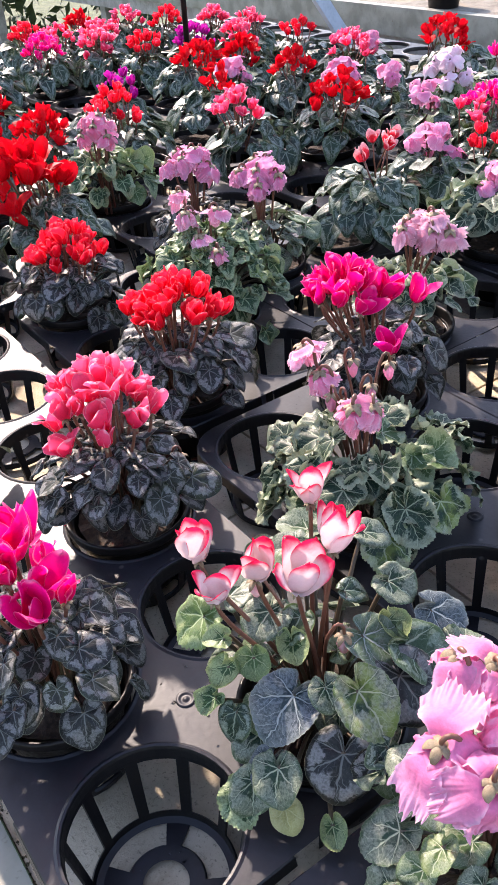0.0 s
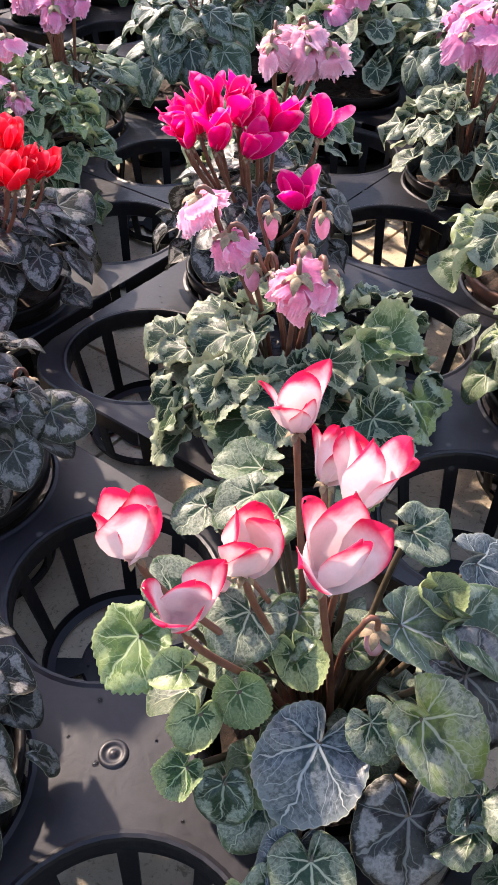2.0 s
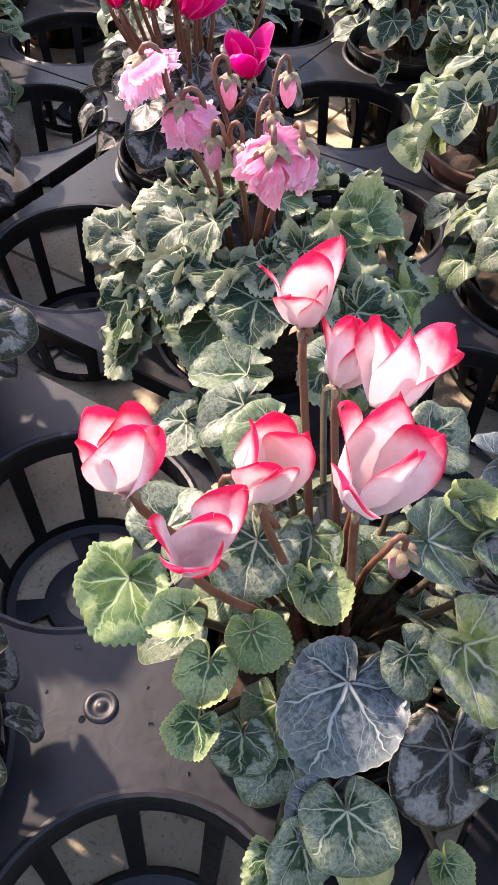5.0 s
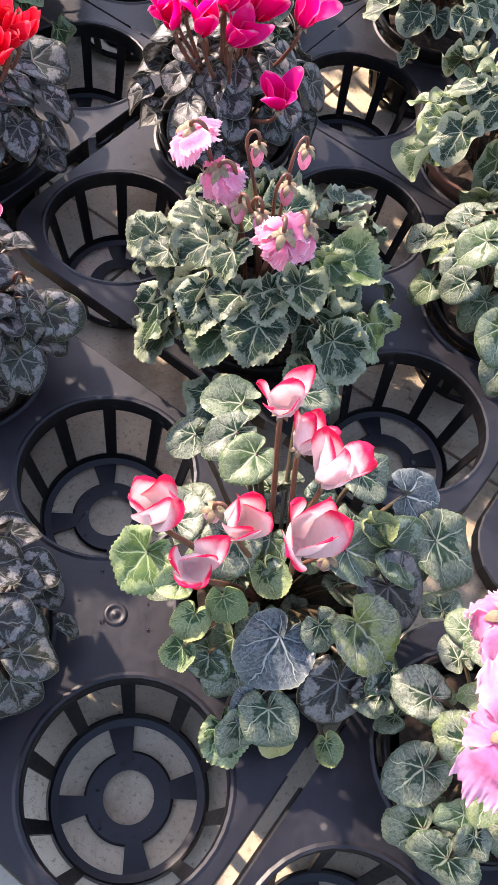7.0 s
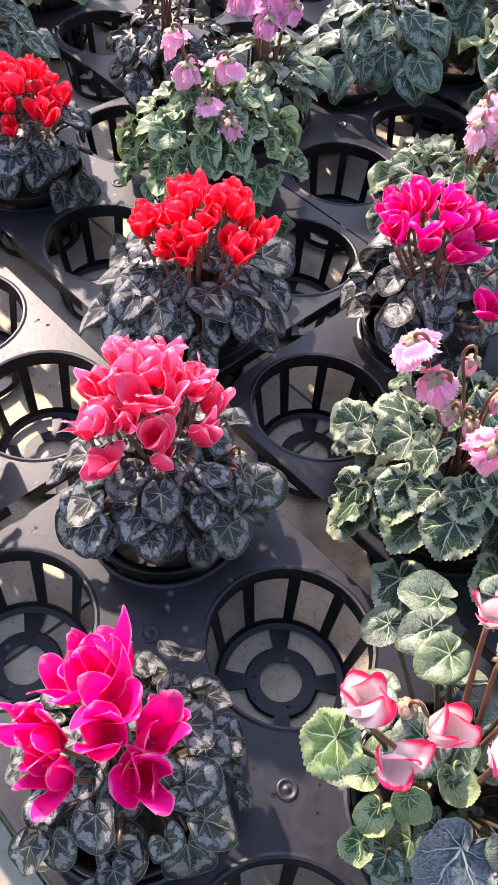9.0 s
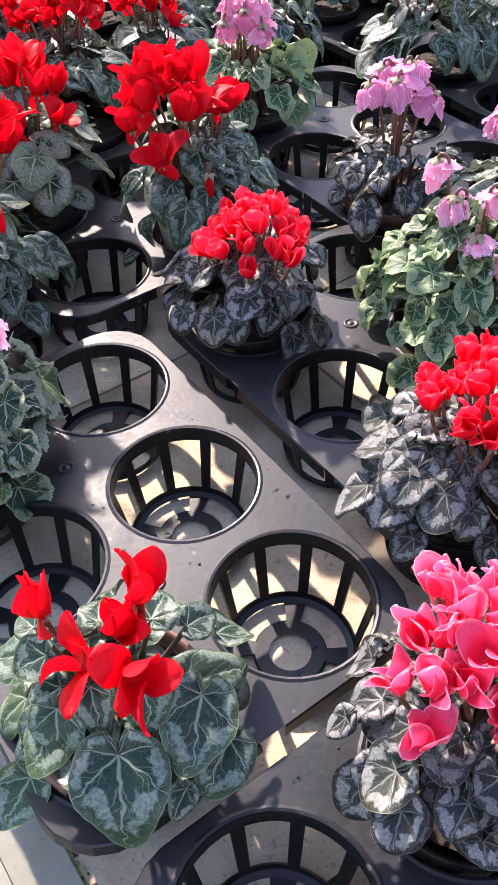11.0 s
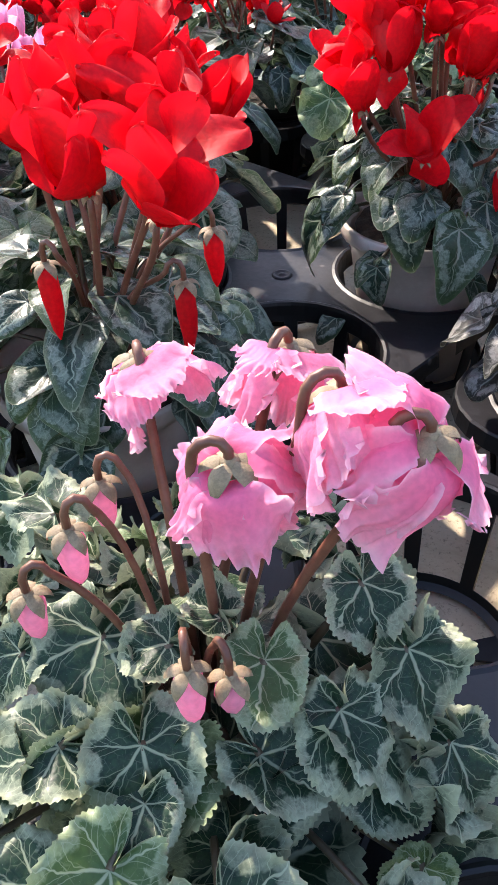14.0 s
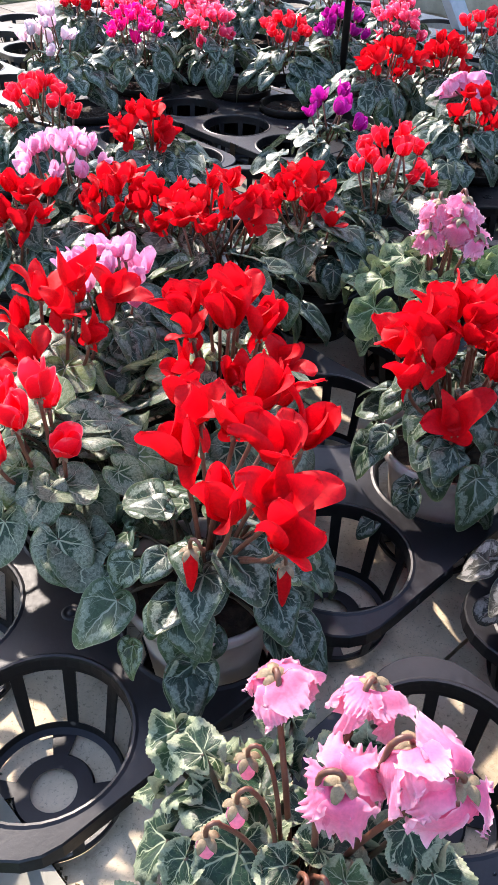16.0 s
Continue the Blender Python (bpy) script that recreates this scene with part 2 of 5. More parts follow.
PETAL = {
    "white": petal_material("petal_white_red_tipped", (0.82, 0.65, 0.66), (0.80, 0.014, 0.085), (0.8, 0.05, 0.1), 0.60, 0.95, 0.0, 0.34, 0.05, 0.12),
    "red": petal_material("petal_scarlet", (0.70, 0.0020, 0.008), (0.76, 0.004, 0.014), (0.66, 0.02, 0.03), 0.4, 0.9, 0.0, 0.40, 0.15),
    "coral": petal_material("petal_coral_red", (0.88, 0.009, 0.028), (0.92, 0.018, 0.050), (0.90, 0.22, 0.25), 0.3, 0.9, 0.55, 0.52, 0.08),
    "rose": petal_material("petal_rose_pink", (0.94, 0.045, 0.150), (0.95, 0.105, 0.235), (0.94, 0.52, 0.60), 0.3, 0.9, 0.80, 0.52, 0.08),
    "magenta": petal_material("petal_magenta", (0.80, 0.002, 0.165), (0.88, 0.006, 0.24), (0.90, 0.34, 0.55), 0.2, 0.9, 0.65, 0.52, 0.08),
    "purple": petal_material("petal_purple", (0.40, 0.003, 0.23), (0.52, 0.010, 0.32), (0.7, 0.25, 0.5), 0.2, 0.9, 0.3, 0.38, 0.12),
    "pink": petal_material("petal_frilled_pink", (0.93, 0.235, 0.44), (0.95, 0.45, 0.62), (0.95, 0.70, 0.78), 0.1, 0.9, 0.55, 0.55, 0.10, 0.45),
    "blossom": petal_material("petal_ruffled_pink", (0.93, 0.27, 0.46), (0.95, 0.50, 0.65), (0.95, 0.74, 0.80), 0.1, 0.9, 0.65, 0.48, 0.10, 0.45),
    "lilac": petal_material("petal_lilac_pink", (0.86, 0.25, 0.48), (0.90, 0.43, 0.64), (0.93, 0.66, 0.78), 0.1, 0.9, 0.55, 0.48, 0.10, 0.45),
    "pale": petal_material("petal_pale_pink", (0.84, 0.34, 0.46), (0.88, 0.52, 0.62), (0.92, 0.66, 0.72), 0.1, 0.9, 0.4, 0.44, 0.10, 0.45),
    "blush": petal_material("petal_near_white", (0.84, 0.58, 0.70), (0.87, 0.72, 0.79), (0.9, 0.78, 0.82), 0.2, 0.95, 0.3, 0.34, 0.08),
    "stripe": petal_material("petal_white_red_striped", (0.75, 0.03, 0.06), (0.82, 0.32, 0.36), (0.85, 0.65, 0.65), 0.55, 0.75, 0.6, 0.36, 0.25),
}
M_STALK = plain("stalk_red_brown", (0.105, 0.034, 0.021), (0.170, 0.070, 0.040), 60.0, 0.45, 0.0, 0.0004)
M_STALK_GREEN = plain("stalk_pink_olive", (0.050, 0.040, 0.022), (0.100, 0.065, 0.036), 60.0, 0.45, 0.0, 0.0004)
M_CALYX = plain("calyx_olive", (0.15, 0.105, 0.055), (0.28, 0.20, 0.115), 200.0, 0.6)
M_SOIL = plain("potting_soil", (0.012, 0.007, 0.004), (0.060, 0.036, 0.022), 160.0, 0.95, 0.0, 0.004)
M_GRIME = plain("grime_and_moss", (0.050, 0.045, 0.022), (0.13, 0.10, 0.055), 90.0, 0.95, 0.0, 0.001)
M_POT = plain("pot_dark_plastic", (0.003, 0.0026, 0.0026), (0.012, 0.009, 0.008), 30.0, 0.40, 0.0, 0.0003, 0.22)
M_POT_BROWN = plain("pot_terracotta_plastic", (0.11, 0.048, 0.032), (0.17, 0.075, 0.050), 40.0, 0.5, 0.0, 0.0003)
M_POT_WHITE = plain("pot_white_plastic", (0.46, 0.38, 0.335), (0.57, 0.49, 0.44), 25.0, 0.4, 0.0, 0.0003)


def tray_material():
    m, n, l, b = nodes_of("tray_black_plastic", 0.40, 0.0, 0.40)
    p = world_space(n)
    dust, fine = noise_tex(n, l, p, 9.0, 6.0, 0.6, 0.4), noise_tex(n, l, p, 190.0, 4.0, 0.6)
    streaks = noise_tex(n, l, p, 55.0, 5.0, 0.7, 1.5)
    f = ramp(n, l, math_node(n, l, "ADD", math_node(n, l, "MULTIPLY", dust, 0.7), math_node(n, l, "MULTIPLY", streaks, 0.3)), 0.38, 0.70)
    # Shade put into the colour: sides and ribs near black, dusty upward faces lighter.
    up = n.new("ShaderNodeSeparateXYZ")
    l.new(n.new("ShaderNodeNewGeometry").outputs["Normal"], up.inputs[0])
    lit_top = ramp(n, l, up.outputs[2], 0.35, 0.9)
    col = mix(n, l, math_node(n, l, "MULTIPLY", lit_top, ramp(n, l, f, 0.0, 1.0, 0.30, 1.0)), (0.0035, 0.0035, 0.0045), (0.0168, 0.0162, 0.0222))
    spots = n.new("ShaderNodeTexVoronoi")
    spots.inputs["Scale"].default_value = 42.0
    l.new(p, spots.inputs["Vector"])
    ring = ramp(n, l, spots.outputs["Distance"], 0.06, 0.16, 0.5, 0.0)
    ring = math_node(n, l, "MULTIPLY", ring, ramp(n, l, dust, 0.48, 0.6))
    col = mix(n, l, ring, col, (0.20, 0.18, 0.165))
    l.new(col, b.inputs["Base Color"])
    l.new(math_node(n, l, "ADD", ramp(n, l, fine, 0.2, 0.8, 0.34, 0.46), math_node(n, l, "MULTIPLY", f, 0.14)), b.inputs["Roughness"])
    bump(n, l, b, math_node(n, l, "ADD", fine, math_node(n, l, "MULTIPLY", streaks, 0.6)), 0.22, 0.0006)
    return m


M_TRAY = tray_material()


def slab_material(name, dry, pale):
    m, n, l, b = nodes_of(name, 0.85, 0.0, 0.3)
    p = world_space(n)
    info = n.new("ShaderNodeObjectInfo")
    a, c = noise_tex(n, l, p, 14.0, 6.0, 0.65), noise_tex(n, l, p, 240.0, 5.0, 0.7)
    d3 = noise_tex(n, l, p, 60.0, 5.0, 0.7, 2.0)
    col = mix(n, l, ramp(n, l, a, 0.32, 0.68), dry, pale)
    col = mix(n, l, ramp(n, l, c, 0.54, 0.70, 0.0, 0.70), col, (0.14, 0.12, 0.095))
    col = mix(n, l, ramp(n, l, d3, 0.58, 0.70, 0.0, 0.6), col, (0.13, 0.10, 0.065))
    stain = noise_tex(n, l, p, 5.0, 6.0, 0.7, 1.2)
    col = mix(n, l, ramp(n, l, stain, 0.52, 0.68, 0.0, 0.55), col, (0.30, 0.22, 0.13))
    hv = n.new("ShaderNodeHueSaturation")
    l.new(col, hv.inputs["Color"])
    l.new(math_node(n, l, "ADD", 0.86, math_node(n, l, "MULTIPLY", info.outputs["Random"], 0.28)), hv.inputs["Value"])
    l.new(hv.outputs[0], b.inputs["Base Color"])
    bump(n, l, b, math_node(n, l, "ADD", c, d3), 0.5, 0.0012)
    return m


M_SLAB = slab_material("bench_fibre_cement", (0.50, 0.41, 0.29), (0.66, 0.55, 0.40))
# Darker copy of the slab colour, for the far rows and the next bench.
M_SLAB_DARK = slab_material("bench_fibre_cement_dark", (0.13, 0.115, 0.09), (0.24, 0.215, 0.175))


def lip_material():
    m, n, l, b = nodes_of("bench_edge_white_paint", 0.5, 0.0, 0.4)
    p = world_space(n)
    one, two = noise_tex(n, l, p, 9.0, 5.0), noise_tex(n, l, p, 130.0, 5.0, 0.7)
    rust = noise_tex(n, l, p, 17.0, 6.0, 0.65, 0.8)
    col = mix(n, l, ramp(n, l, one, 0.35, 0.65), (0.17, 0.165, 0.13), (0.28, 0.275, 0.225))
    col = mix(n, l, ramp(n, l, two, 0.58, 0.72, 0.0, 0.5), col, (0.11, 0.095, 0.065))
    col = mix(n, l, ramp(n, l, rust, 0.67, 0.74, 0.0, 0.9), col, (0.085, 0.045, 0.018))
    l.new(col, b.inputs["Base Color"])
    l.new(ramp(n, l, two, 0.3, 0.7, 0.42, 0.62), b.inputs["Roughness"])
    bump(n, l, b, math_node(n, l, "ADD", two, rust), 0.3, 0.0006)
    return m


M_LIP = lip_material()
M_PIPE = plain("galvanised_pipe", (0.36, 0.37, 0.38), (0.52, 0.53, 0.54), 22.0, 0.42, 0.85, 0.0003)
M_GRASS = plain("grass_ground", (0.022, 0.040, 0.010), (0.075, 0.105, 0.030), 7.0, 0.9, 0.0, 0.02)
M_POST = plain("post_blue_grey_paint", (0.30, 0.36, 0.43), (0.40, 0.46, 0.53), 12.0, 0.45, 0.0, 0.0003)
M_BOARD = plain("bench_board_weathered", (0.20, 0.18, 0.16), (0.34, 0.32, 0.29), 14.0, 0.7, 0.0, 0.001)
M_HEDGE = plain("hedge_leaf", (0.020, 0.042, 0.014), (0.070, 0.10, 0.035), 5.0, 0.7)


def water_material():
    m, n, l, b = nodes_of("water", 0.03, 0.0, 0.5)
    b.inputs["Transmission Weight"].default_value = 1.0
    b.inputs["IOR"].default_value = 1.33
    l.new(ramp(n, l, noise_tex(n, l, world_space(n), 60.0), 0.3, 0.7, 0.02, 0.06), b.inputs["Roughness"])
    return m


M_WATER = water_material()


# ---------------------------------------------------------------- building helpers
U, V = Vector((-0.591, 0.807, 0.0)), Vector((0.807, 0.591, 0.0))   # along and across the bench
RZ = math.degrees(math.atan2(V.y, V.x))


def place(u, v, z=0.0):
    return U * u + V * v + Vector((0, 0, z))


def mesh_of(name, verts, faces, mats, smooth=True, index=None, attrs=None):
    me = bpy.data.meshes.new(name)
    me.from_pydata([tuple(v) for v in verts], [], faces)
    for m in mats:
        me.materials.append(m)
    if smooth:
        me.polygons.foreach_set("use_smooth", [True] * len(me.polygons))
    if index is not None:
        me.polygons.foreach_set("material_index", index)
    for key, values in (attrs or {}).items():
        a = me.attributes.new(key, "FLOAT", "POINT")
        a.data.foreach_set("value", values)
    me.update()
    return me


def child(name, me, parent, m=None, label=""):
    ob = new(name, me)
    ob.parent = parent
    if m is not None:
        ob.matrix_basis = m
    return tagged(ob, label)


def part(name, bm, material, parent, label=""):
    me = bpy.data.meshes.new(name)
    bm.to_mesh(me)
    bm.free()
    me.materials.append(material)
    return child(name, me, parent, None, label)


def lathe(profile, segs=32, close=False):
    """Vertices and faces of a turned shape; profile: (radius, height) pairs."""
    vs, fs = [], []
    for r, z in profile:
        for i in range(segs):
            a = 2 * math.pi * i / segs
            vs.append((r * math.cos(a), r * math.sin(a), z))
    k = len(profile)
    for j in range(k - 1 if not close else k):
        j2 = (j + 1) % k
        for i in range(segs):
            i2 = (i + 1) % segs
            fs.append((j * segs + i, j * segs + i2, j2 * segs + i2, j2 * segs + i))
    return vs, fs


def tube(points, radii, segs=6):
    vs, fs = [], []
    pts = [Vector(p) for p in points]
    for i, p in enumerate(pts):
        t = (pts[min(i + 1, len(pts) - 1)] - pts[max(i - 1, 0)]).normalized()
        a = t.orthogonal().normalized() if i == 0 else (a - t * a.dot(t)).normalized()
        b = t.cross(a)
        for s in range(segs):
            w = 2 * math.pi * s / segs
            vs.append(p + (a * math.cos(w) + b * math.sin(w)) * radii[i])
    for i in range(len(pts) - 1):
        for s in range(segs):
            s2 = (s + 1) % segs
            fs.append((i * segs + s, i * segs + s2, (i + 1) * segs + s2, (i + 1) * segs + s))
    fs.append(tuple(range(segs - 1, -1, -1)))
    fs.append(tuple((len(pts) - 1) * segs + s for s in range(segs)))
    return vs, fs


def join(*shapes):
    vs, fs = [], []
    for v, f in shapes:
        k = len(vs)
        vs += [Vector(p) for p in v]
        fs += [tuple(i + k for i in q) for q in f]
    return vs, fs


def block(x0, x1, y0, y1, z0, z1):
    vs = [(x, y, z) for z in (z0, z1) for y in (y0, y1) for x in (x0, x1)]
    return vs, [(0, 2, 3, 1), (4, 5, 7, 6), (0, 1, 5, 4), (2, 6, 7, 3), (0, 4, 6, 2), (1, 3, 7, 5)]


def bezier(a, b, c, d, n):
    out = []
    for i in range(n + 1):
        t = i / n
        s = 1 - t
        out.append(a * s ** 3 + b * (3 * s * s * t) + c * (3 * s * t * t) + d * t ** 3)
    return out


# ---------------------------------------------------------------- leaves
def leaf_mesh(kind, seed, level):
    """A heart-shaped blade, stalk at the origin, tip along +y, one unit from stalk to tip. level: 2 for the nearest plants, 0 far off."""
    rng = random.Random(seed)
    segs, rings = ((26, (0.0, 0.40, 0.75, 1.0)), (72, (0.0, 0.30, 0.56, 0.78, 0.92, 1.0)), (168, (0.0, 0.15, 0.30, 0.45, 0.60, 0.74, 0.85, 0.93, 0.975, 1.0)))[level]
    frill = {"silver": 0.030, "dark": 0.016, "broad": 0.062, "green": 0.060, "lime": 0.045, "blue": 0.030, "deep": 0.014, "yellow": 0.012}[kind]
    teeth = {"silver": 42, "dark": 32, "broad": 56, "green": 42, "lime": 42, "blue": 42, "deep": 32, "yellow": 32}[kind]
    if level < 2:
        frill, teeth = frill * 0.3, 17
    lobed = {"broad": 0.014, "green": 0.030}.get(kind, 0.008)
    body = 0.625 if kind == "deep" else rng.uniform(0.69, 0.75)
    cup = rng.uniform(-0.24, 0.16)
    fold = rng.uniform(0.05, 0.42)
    wav, wn_, ph = rng.uniform(0.03, 0.11), rng.choice((2, 3, 3, 4, 5)), rng.uniform(0, 6.3)
    ruffle = rng.uniform(0.025, 0.060) if kind in ("broad", "green") else 0.008
    if kind in ("broad", "green"):
        wav *= 2.1
    curl = rng.choice((-1.5, -1.1, -0.7, -0.3, 0.6, 1.0)) * rng.uniform(0.7, 1.15)
    if kind == "lime":
        curl, cup = abs(curl) + 0.5, abs(cup) + 0.05
    droop, lift = rng.uniform(0.0, 0.30), rng.uniform(0.05, 0.35)
    wide, skew = rng.uniform(0.84, 1.06), rng.uniform(-0.12, 0.12)
    tip = 0.24 if kind == "deep" else rng.uniform(0.0, 0.09)
    vs, fs, rf = [(0, 0, 0)], [], [0.0]
    for r in rings[1:]:
        q = max(0.0, (r - 0.62) / 0.38)
        for i in range(segs):
            th = -math.pi + 2 * math.pi * (i + 0.5) / segs
            a = abs(th)
            rad = body + (0.92 - body) * math.cos(th) + 0.06 * math.cos(2 * th) * (0.5 + 0.5 * math.cos(th)) + tip * math.exp(-(th / 0.34) ** 2)
            rad *= 1.0 + lobed * math.cos(7 * th) + 0.025 * math.sin(2 * th + ph) + 0.015 * math.sin(5 * th + 2 * ph)
            rad *= 1.0 - 0.88 * math.exp(-((math.pi - a) / 0.22) ** 2)
            if r > 0.9:
                rad *= 1.0 - frill * (1.0 - abs(math.sin(th * teeth / 2 + ph))) * (r - 0.9) / 0.1
            x, y = rad * r * math.sin(th) * wide, rad * r * math.cos(th)
            x += skew * y * r
            z = cup * (x * x + y * y) + fold * (math.hypot(x, 0.06) - 0.06) * (0.5 + 0.5 * r)
            z += 0.040 * abs(math.sin(3.5 * th)) * math.sin(math.pi * min(1.0, r * 1.02)) * r
            z += wav * r ** 2.5 * math.sin(wn_ * th + ph) - droop * max(y, 0.0) ** 2.2
            z += ruffle * r ** 4 * math.sin(9 * th + 3 * ph + math.sin(2 * th))
            z += lift * math.exp(-((math.pi - a) / 0.55) ** 2) * r * r
            z += curl * 0.17 * q * q * (0.65 + 0.35 * math.sin(2 * th + 2.0 * ph))
            k = 1.0 - abs(curl) * 0.10 * q * q
            if r > 0.8:
                z += frill * 0.8 * math.sin(th * teeth * 0.25 + ph) * (r - 0.8) / 0.2
            z += 0.035 * noise.noise(Vector((x * 3 + seed, y * 3, 0)))
            vs.append((x * k, y * k, z))
            rf.append(r)
    for i in range(segs - 1):
        fs.append((0, 1 + i + 1, 1 + i))
    for j in range(len(rings) - 2):
        for i in range(segs - 1):
            p = 1 + j * segs + i
            fs.append((p, p + 1, p + segs + 1, p + segs))
    return mesh_of("leaf", vs, fs, [LEAF[kind]], True, None, {"rf": rf})


LEAVES = {}


def leaf_of(kind, level, i):
    key = (kind, level, i % 11)
    if key not in LEAVES:
        LEAVES[key] = leaf_mesh(kind, 13 * (i % 11) + 5 + len(kind), level)
    return LEAVES[key]


# ---------------------------------------------------------------- flowers
STYLE = {"white": (1.0, 0.84, 1.0, 0.62, 1.1), "red": (1.3, 1.0, 1.0, 0.40, 1.5), "coral": (1.2, 0.90, 0.88, 0.46, 0.9), "rose": (1.25, 0.94, 0.88, 0.46, 1.1), "magenta": (1.25, 0.90, 1.0, 0.55, 1.2)}


def petal_shape(kind, rng, fine=True, style=(0.9, 0.85, 0.95, 0.55, 1.0)):
    """One petal of a nodding flower whose petals sweep back upwards, or of a frilled hanging one. Metres.
    style: the twist, the breadth and the length of a swept petal, how round its tip is and how far it opens."""
    vs, fs, pf, pe = [], [], [], []
    twist, broad, long, blunt, spread = style
    if kind == "frill":
        nt, ns = (11, 72) if fine else (5, 9)
        length, width = rng.uniform(0.027, 0.036), rng.uniform(0.030, 0.041)
        lift = rng.choice((0.0, 0.05, 0.15, 0.3, 0.5, 0.85)) + rng.uniform(-0.05, 0.08)
        ph, ph2, ph3, curl = rng.uniform(0, 6.3), rng.uniform(0, 6.3), rng.uniform(0, 6.3), rng.uniform(-0.25, 0.25)
        waves, fan = rng.uniform(7.0, 10.0), rng.uniform(0.25, 0.55)
    else:
        nt, ns = (13, 10) if fine else (6, 4)
        length, width = rng.uniform(0.034, 0.042) * long, rng.uniform(0.025, 0.030) * broad
        lift = rng.choice((0.05, 0.2, 0.4, 0.65, 1.0)) * spread + rng.uniform(-0.12, 0.15)
        ph, bend = rng.uniform(-twist, twist), rng.uniform(-0.5, 0.5)
        lean, hook = rng.uniform(-0.008, 0.008), rng.uniform(-0.3, 0.6)
        falls = spread > 1.4 and rng.random() < 0.22       # a petal that hangs instead of sweeping up
    for i in range(nt + 1):
        t = i / nt if kind == "frill" else math.sin(math.pi / 2 * i / nt)
        if kind == "frill":
            w = width * (0.22 + 0.78 * math.sin(min(t * 1.25, 1.0) * math.pi / 2))
        else:
            tip = max(0.0, (t - 0.50) / 0.50)
            w = width * (0.30 + 0.70 * math.sin(min(t, 0.60) / 0.60 * math.pi / 2)) * max(0.0, 1 - tip ** 2.4) ** blunt
            out = -0.0008 + length * (0.33 * math.sin(min(1.0, t * 2.6) * math.pi / 2) + 0.42 * lift * t * t - 0.19 * t + 0.16 * hook * max(0.0, t - 0.55) ** 2 * 4)
            up = -0.004 * math.sin(min(1, t * 3.3) * math.pi) + length * (max(0.0, t - 0.06) ** 0.92) * (1.0 - 0.22 * lift * t)
        for j in range(ns + 1):
            s = 2 * j / ns - 1
            x = s * w / 2
            if kind == "frill":
                g, g3, g6 = t ** 1.2, t ** 3, t ** 6
                side = max(0.0, abs(s) - 0.72) / 0.28
                te = t * (1.0 - 0.30 * abs(s) ** 3)
                out = 0.003 + 0.013 * math.sin(min(1.0, te * 1.9) * math.pi / 2) + length * (0.30 * te * te * curl + 0.75 * te * max(lift, 0))
                up = 0.005 * math.sin(min(1.0, te * 2.4) * math.pi) - length * (1.0 * te ** 1.25 - 0.95 * max(lift, 0) * te ** 1.2)
                rag = g * (0.0026 * math.sin(s * 3.6 + ph) + 0.0075 * noise.noise(Vector((s * 1.8 + ph * 9, t * 1.7, ph2 * 5))))
                rag += (t ** 3 * 0.0017) * math.sin(s * waves * 2.9 + ph3 + 0.9 * math.sin(s * 5 + ph))
                rag += g3 * 0.0040 * noise.noise(Vector((s * 5.0 + ph2 * 7, t * 3.0, ph * 3)))
                rag += side * side * t * 0.0030 * math.sin(t * 21 + ph2)
                rag += t ** 5 * 0.0008 * math.sin(s * 40 + ph + 1.6 * math.sin(s * 7 + ph3))
                fr = g6 * 0.0006 * math.sin(s * 44 + ph2 + 1.2 * math.sin(s * 9 + ph)) + g6 * (0.0010 * abs(math.sin(s * waves * 1.45 + ph2)) + 0.0010 * math.sin(3 * s + ph) + 0.0003 * math.sin(s * waves * 2.2 + ph3 + 1.5))
                o = out + rag - fan * x * x / width * 1.6
                z = up + g3 * 0.0004 * math.cos(s * waves * 2.2 + ph3) + side * side * t * 0.0020 * math.cos(t * 25 + ph) - fr + 0.10 * length * g * (s * s)
                x *= 1 + 0.04 * math.sin(t * 9 + ph) * t + side * 0.05 * math.sin(t * 33 + ph)
            else:
                tw = (0.45 + ph) * t * 1.3
                cup = (1.05 - 0.85 * t) * x * x / width + bend * t * x * x / width
                o = out - cup + x * math.sin(tw) * 0.9 + 0.0016 * t * t * math.sin(3.5 * s + 6 * ph) * abs(s)
                z = up - 0.25 * (x * x) / width + 0.0014 * math.sin(7 * t + 4 * s + ph * 4) * t + 0.15 * x * bend * t
                x = x * math.cos(tw) + lean * t * t
                if falls:
                    z, o = -0.75 * z, 0.6 * o
            vs.append((x, o, z))
            pf.append(t)
            pe.append(abs(s))
    for i in range(nt):
        for j in range(ns):
            p = i * (ns + 1) + j
            fs.append((p, p + 1, p + ns + 2, p + ns + 1))
    return vs, fs, pf, pe


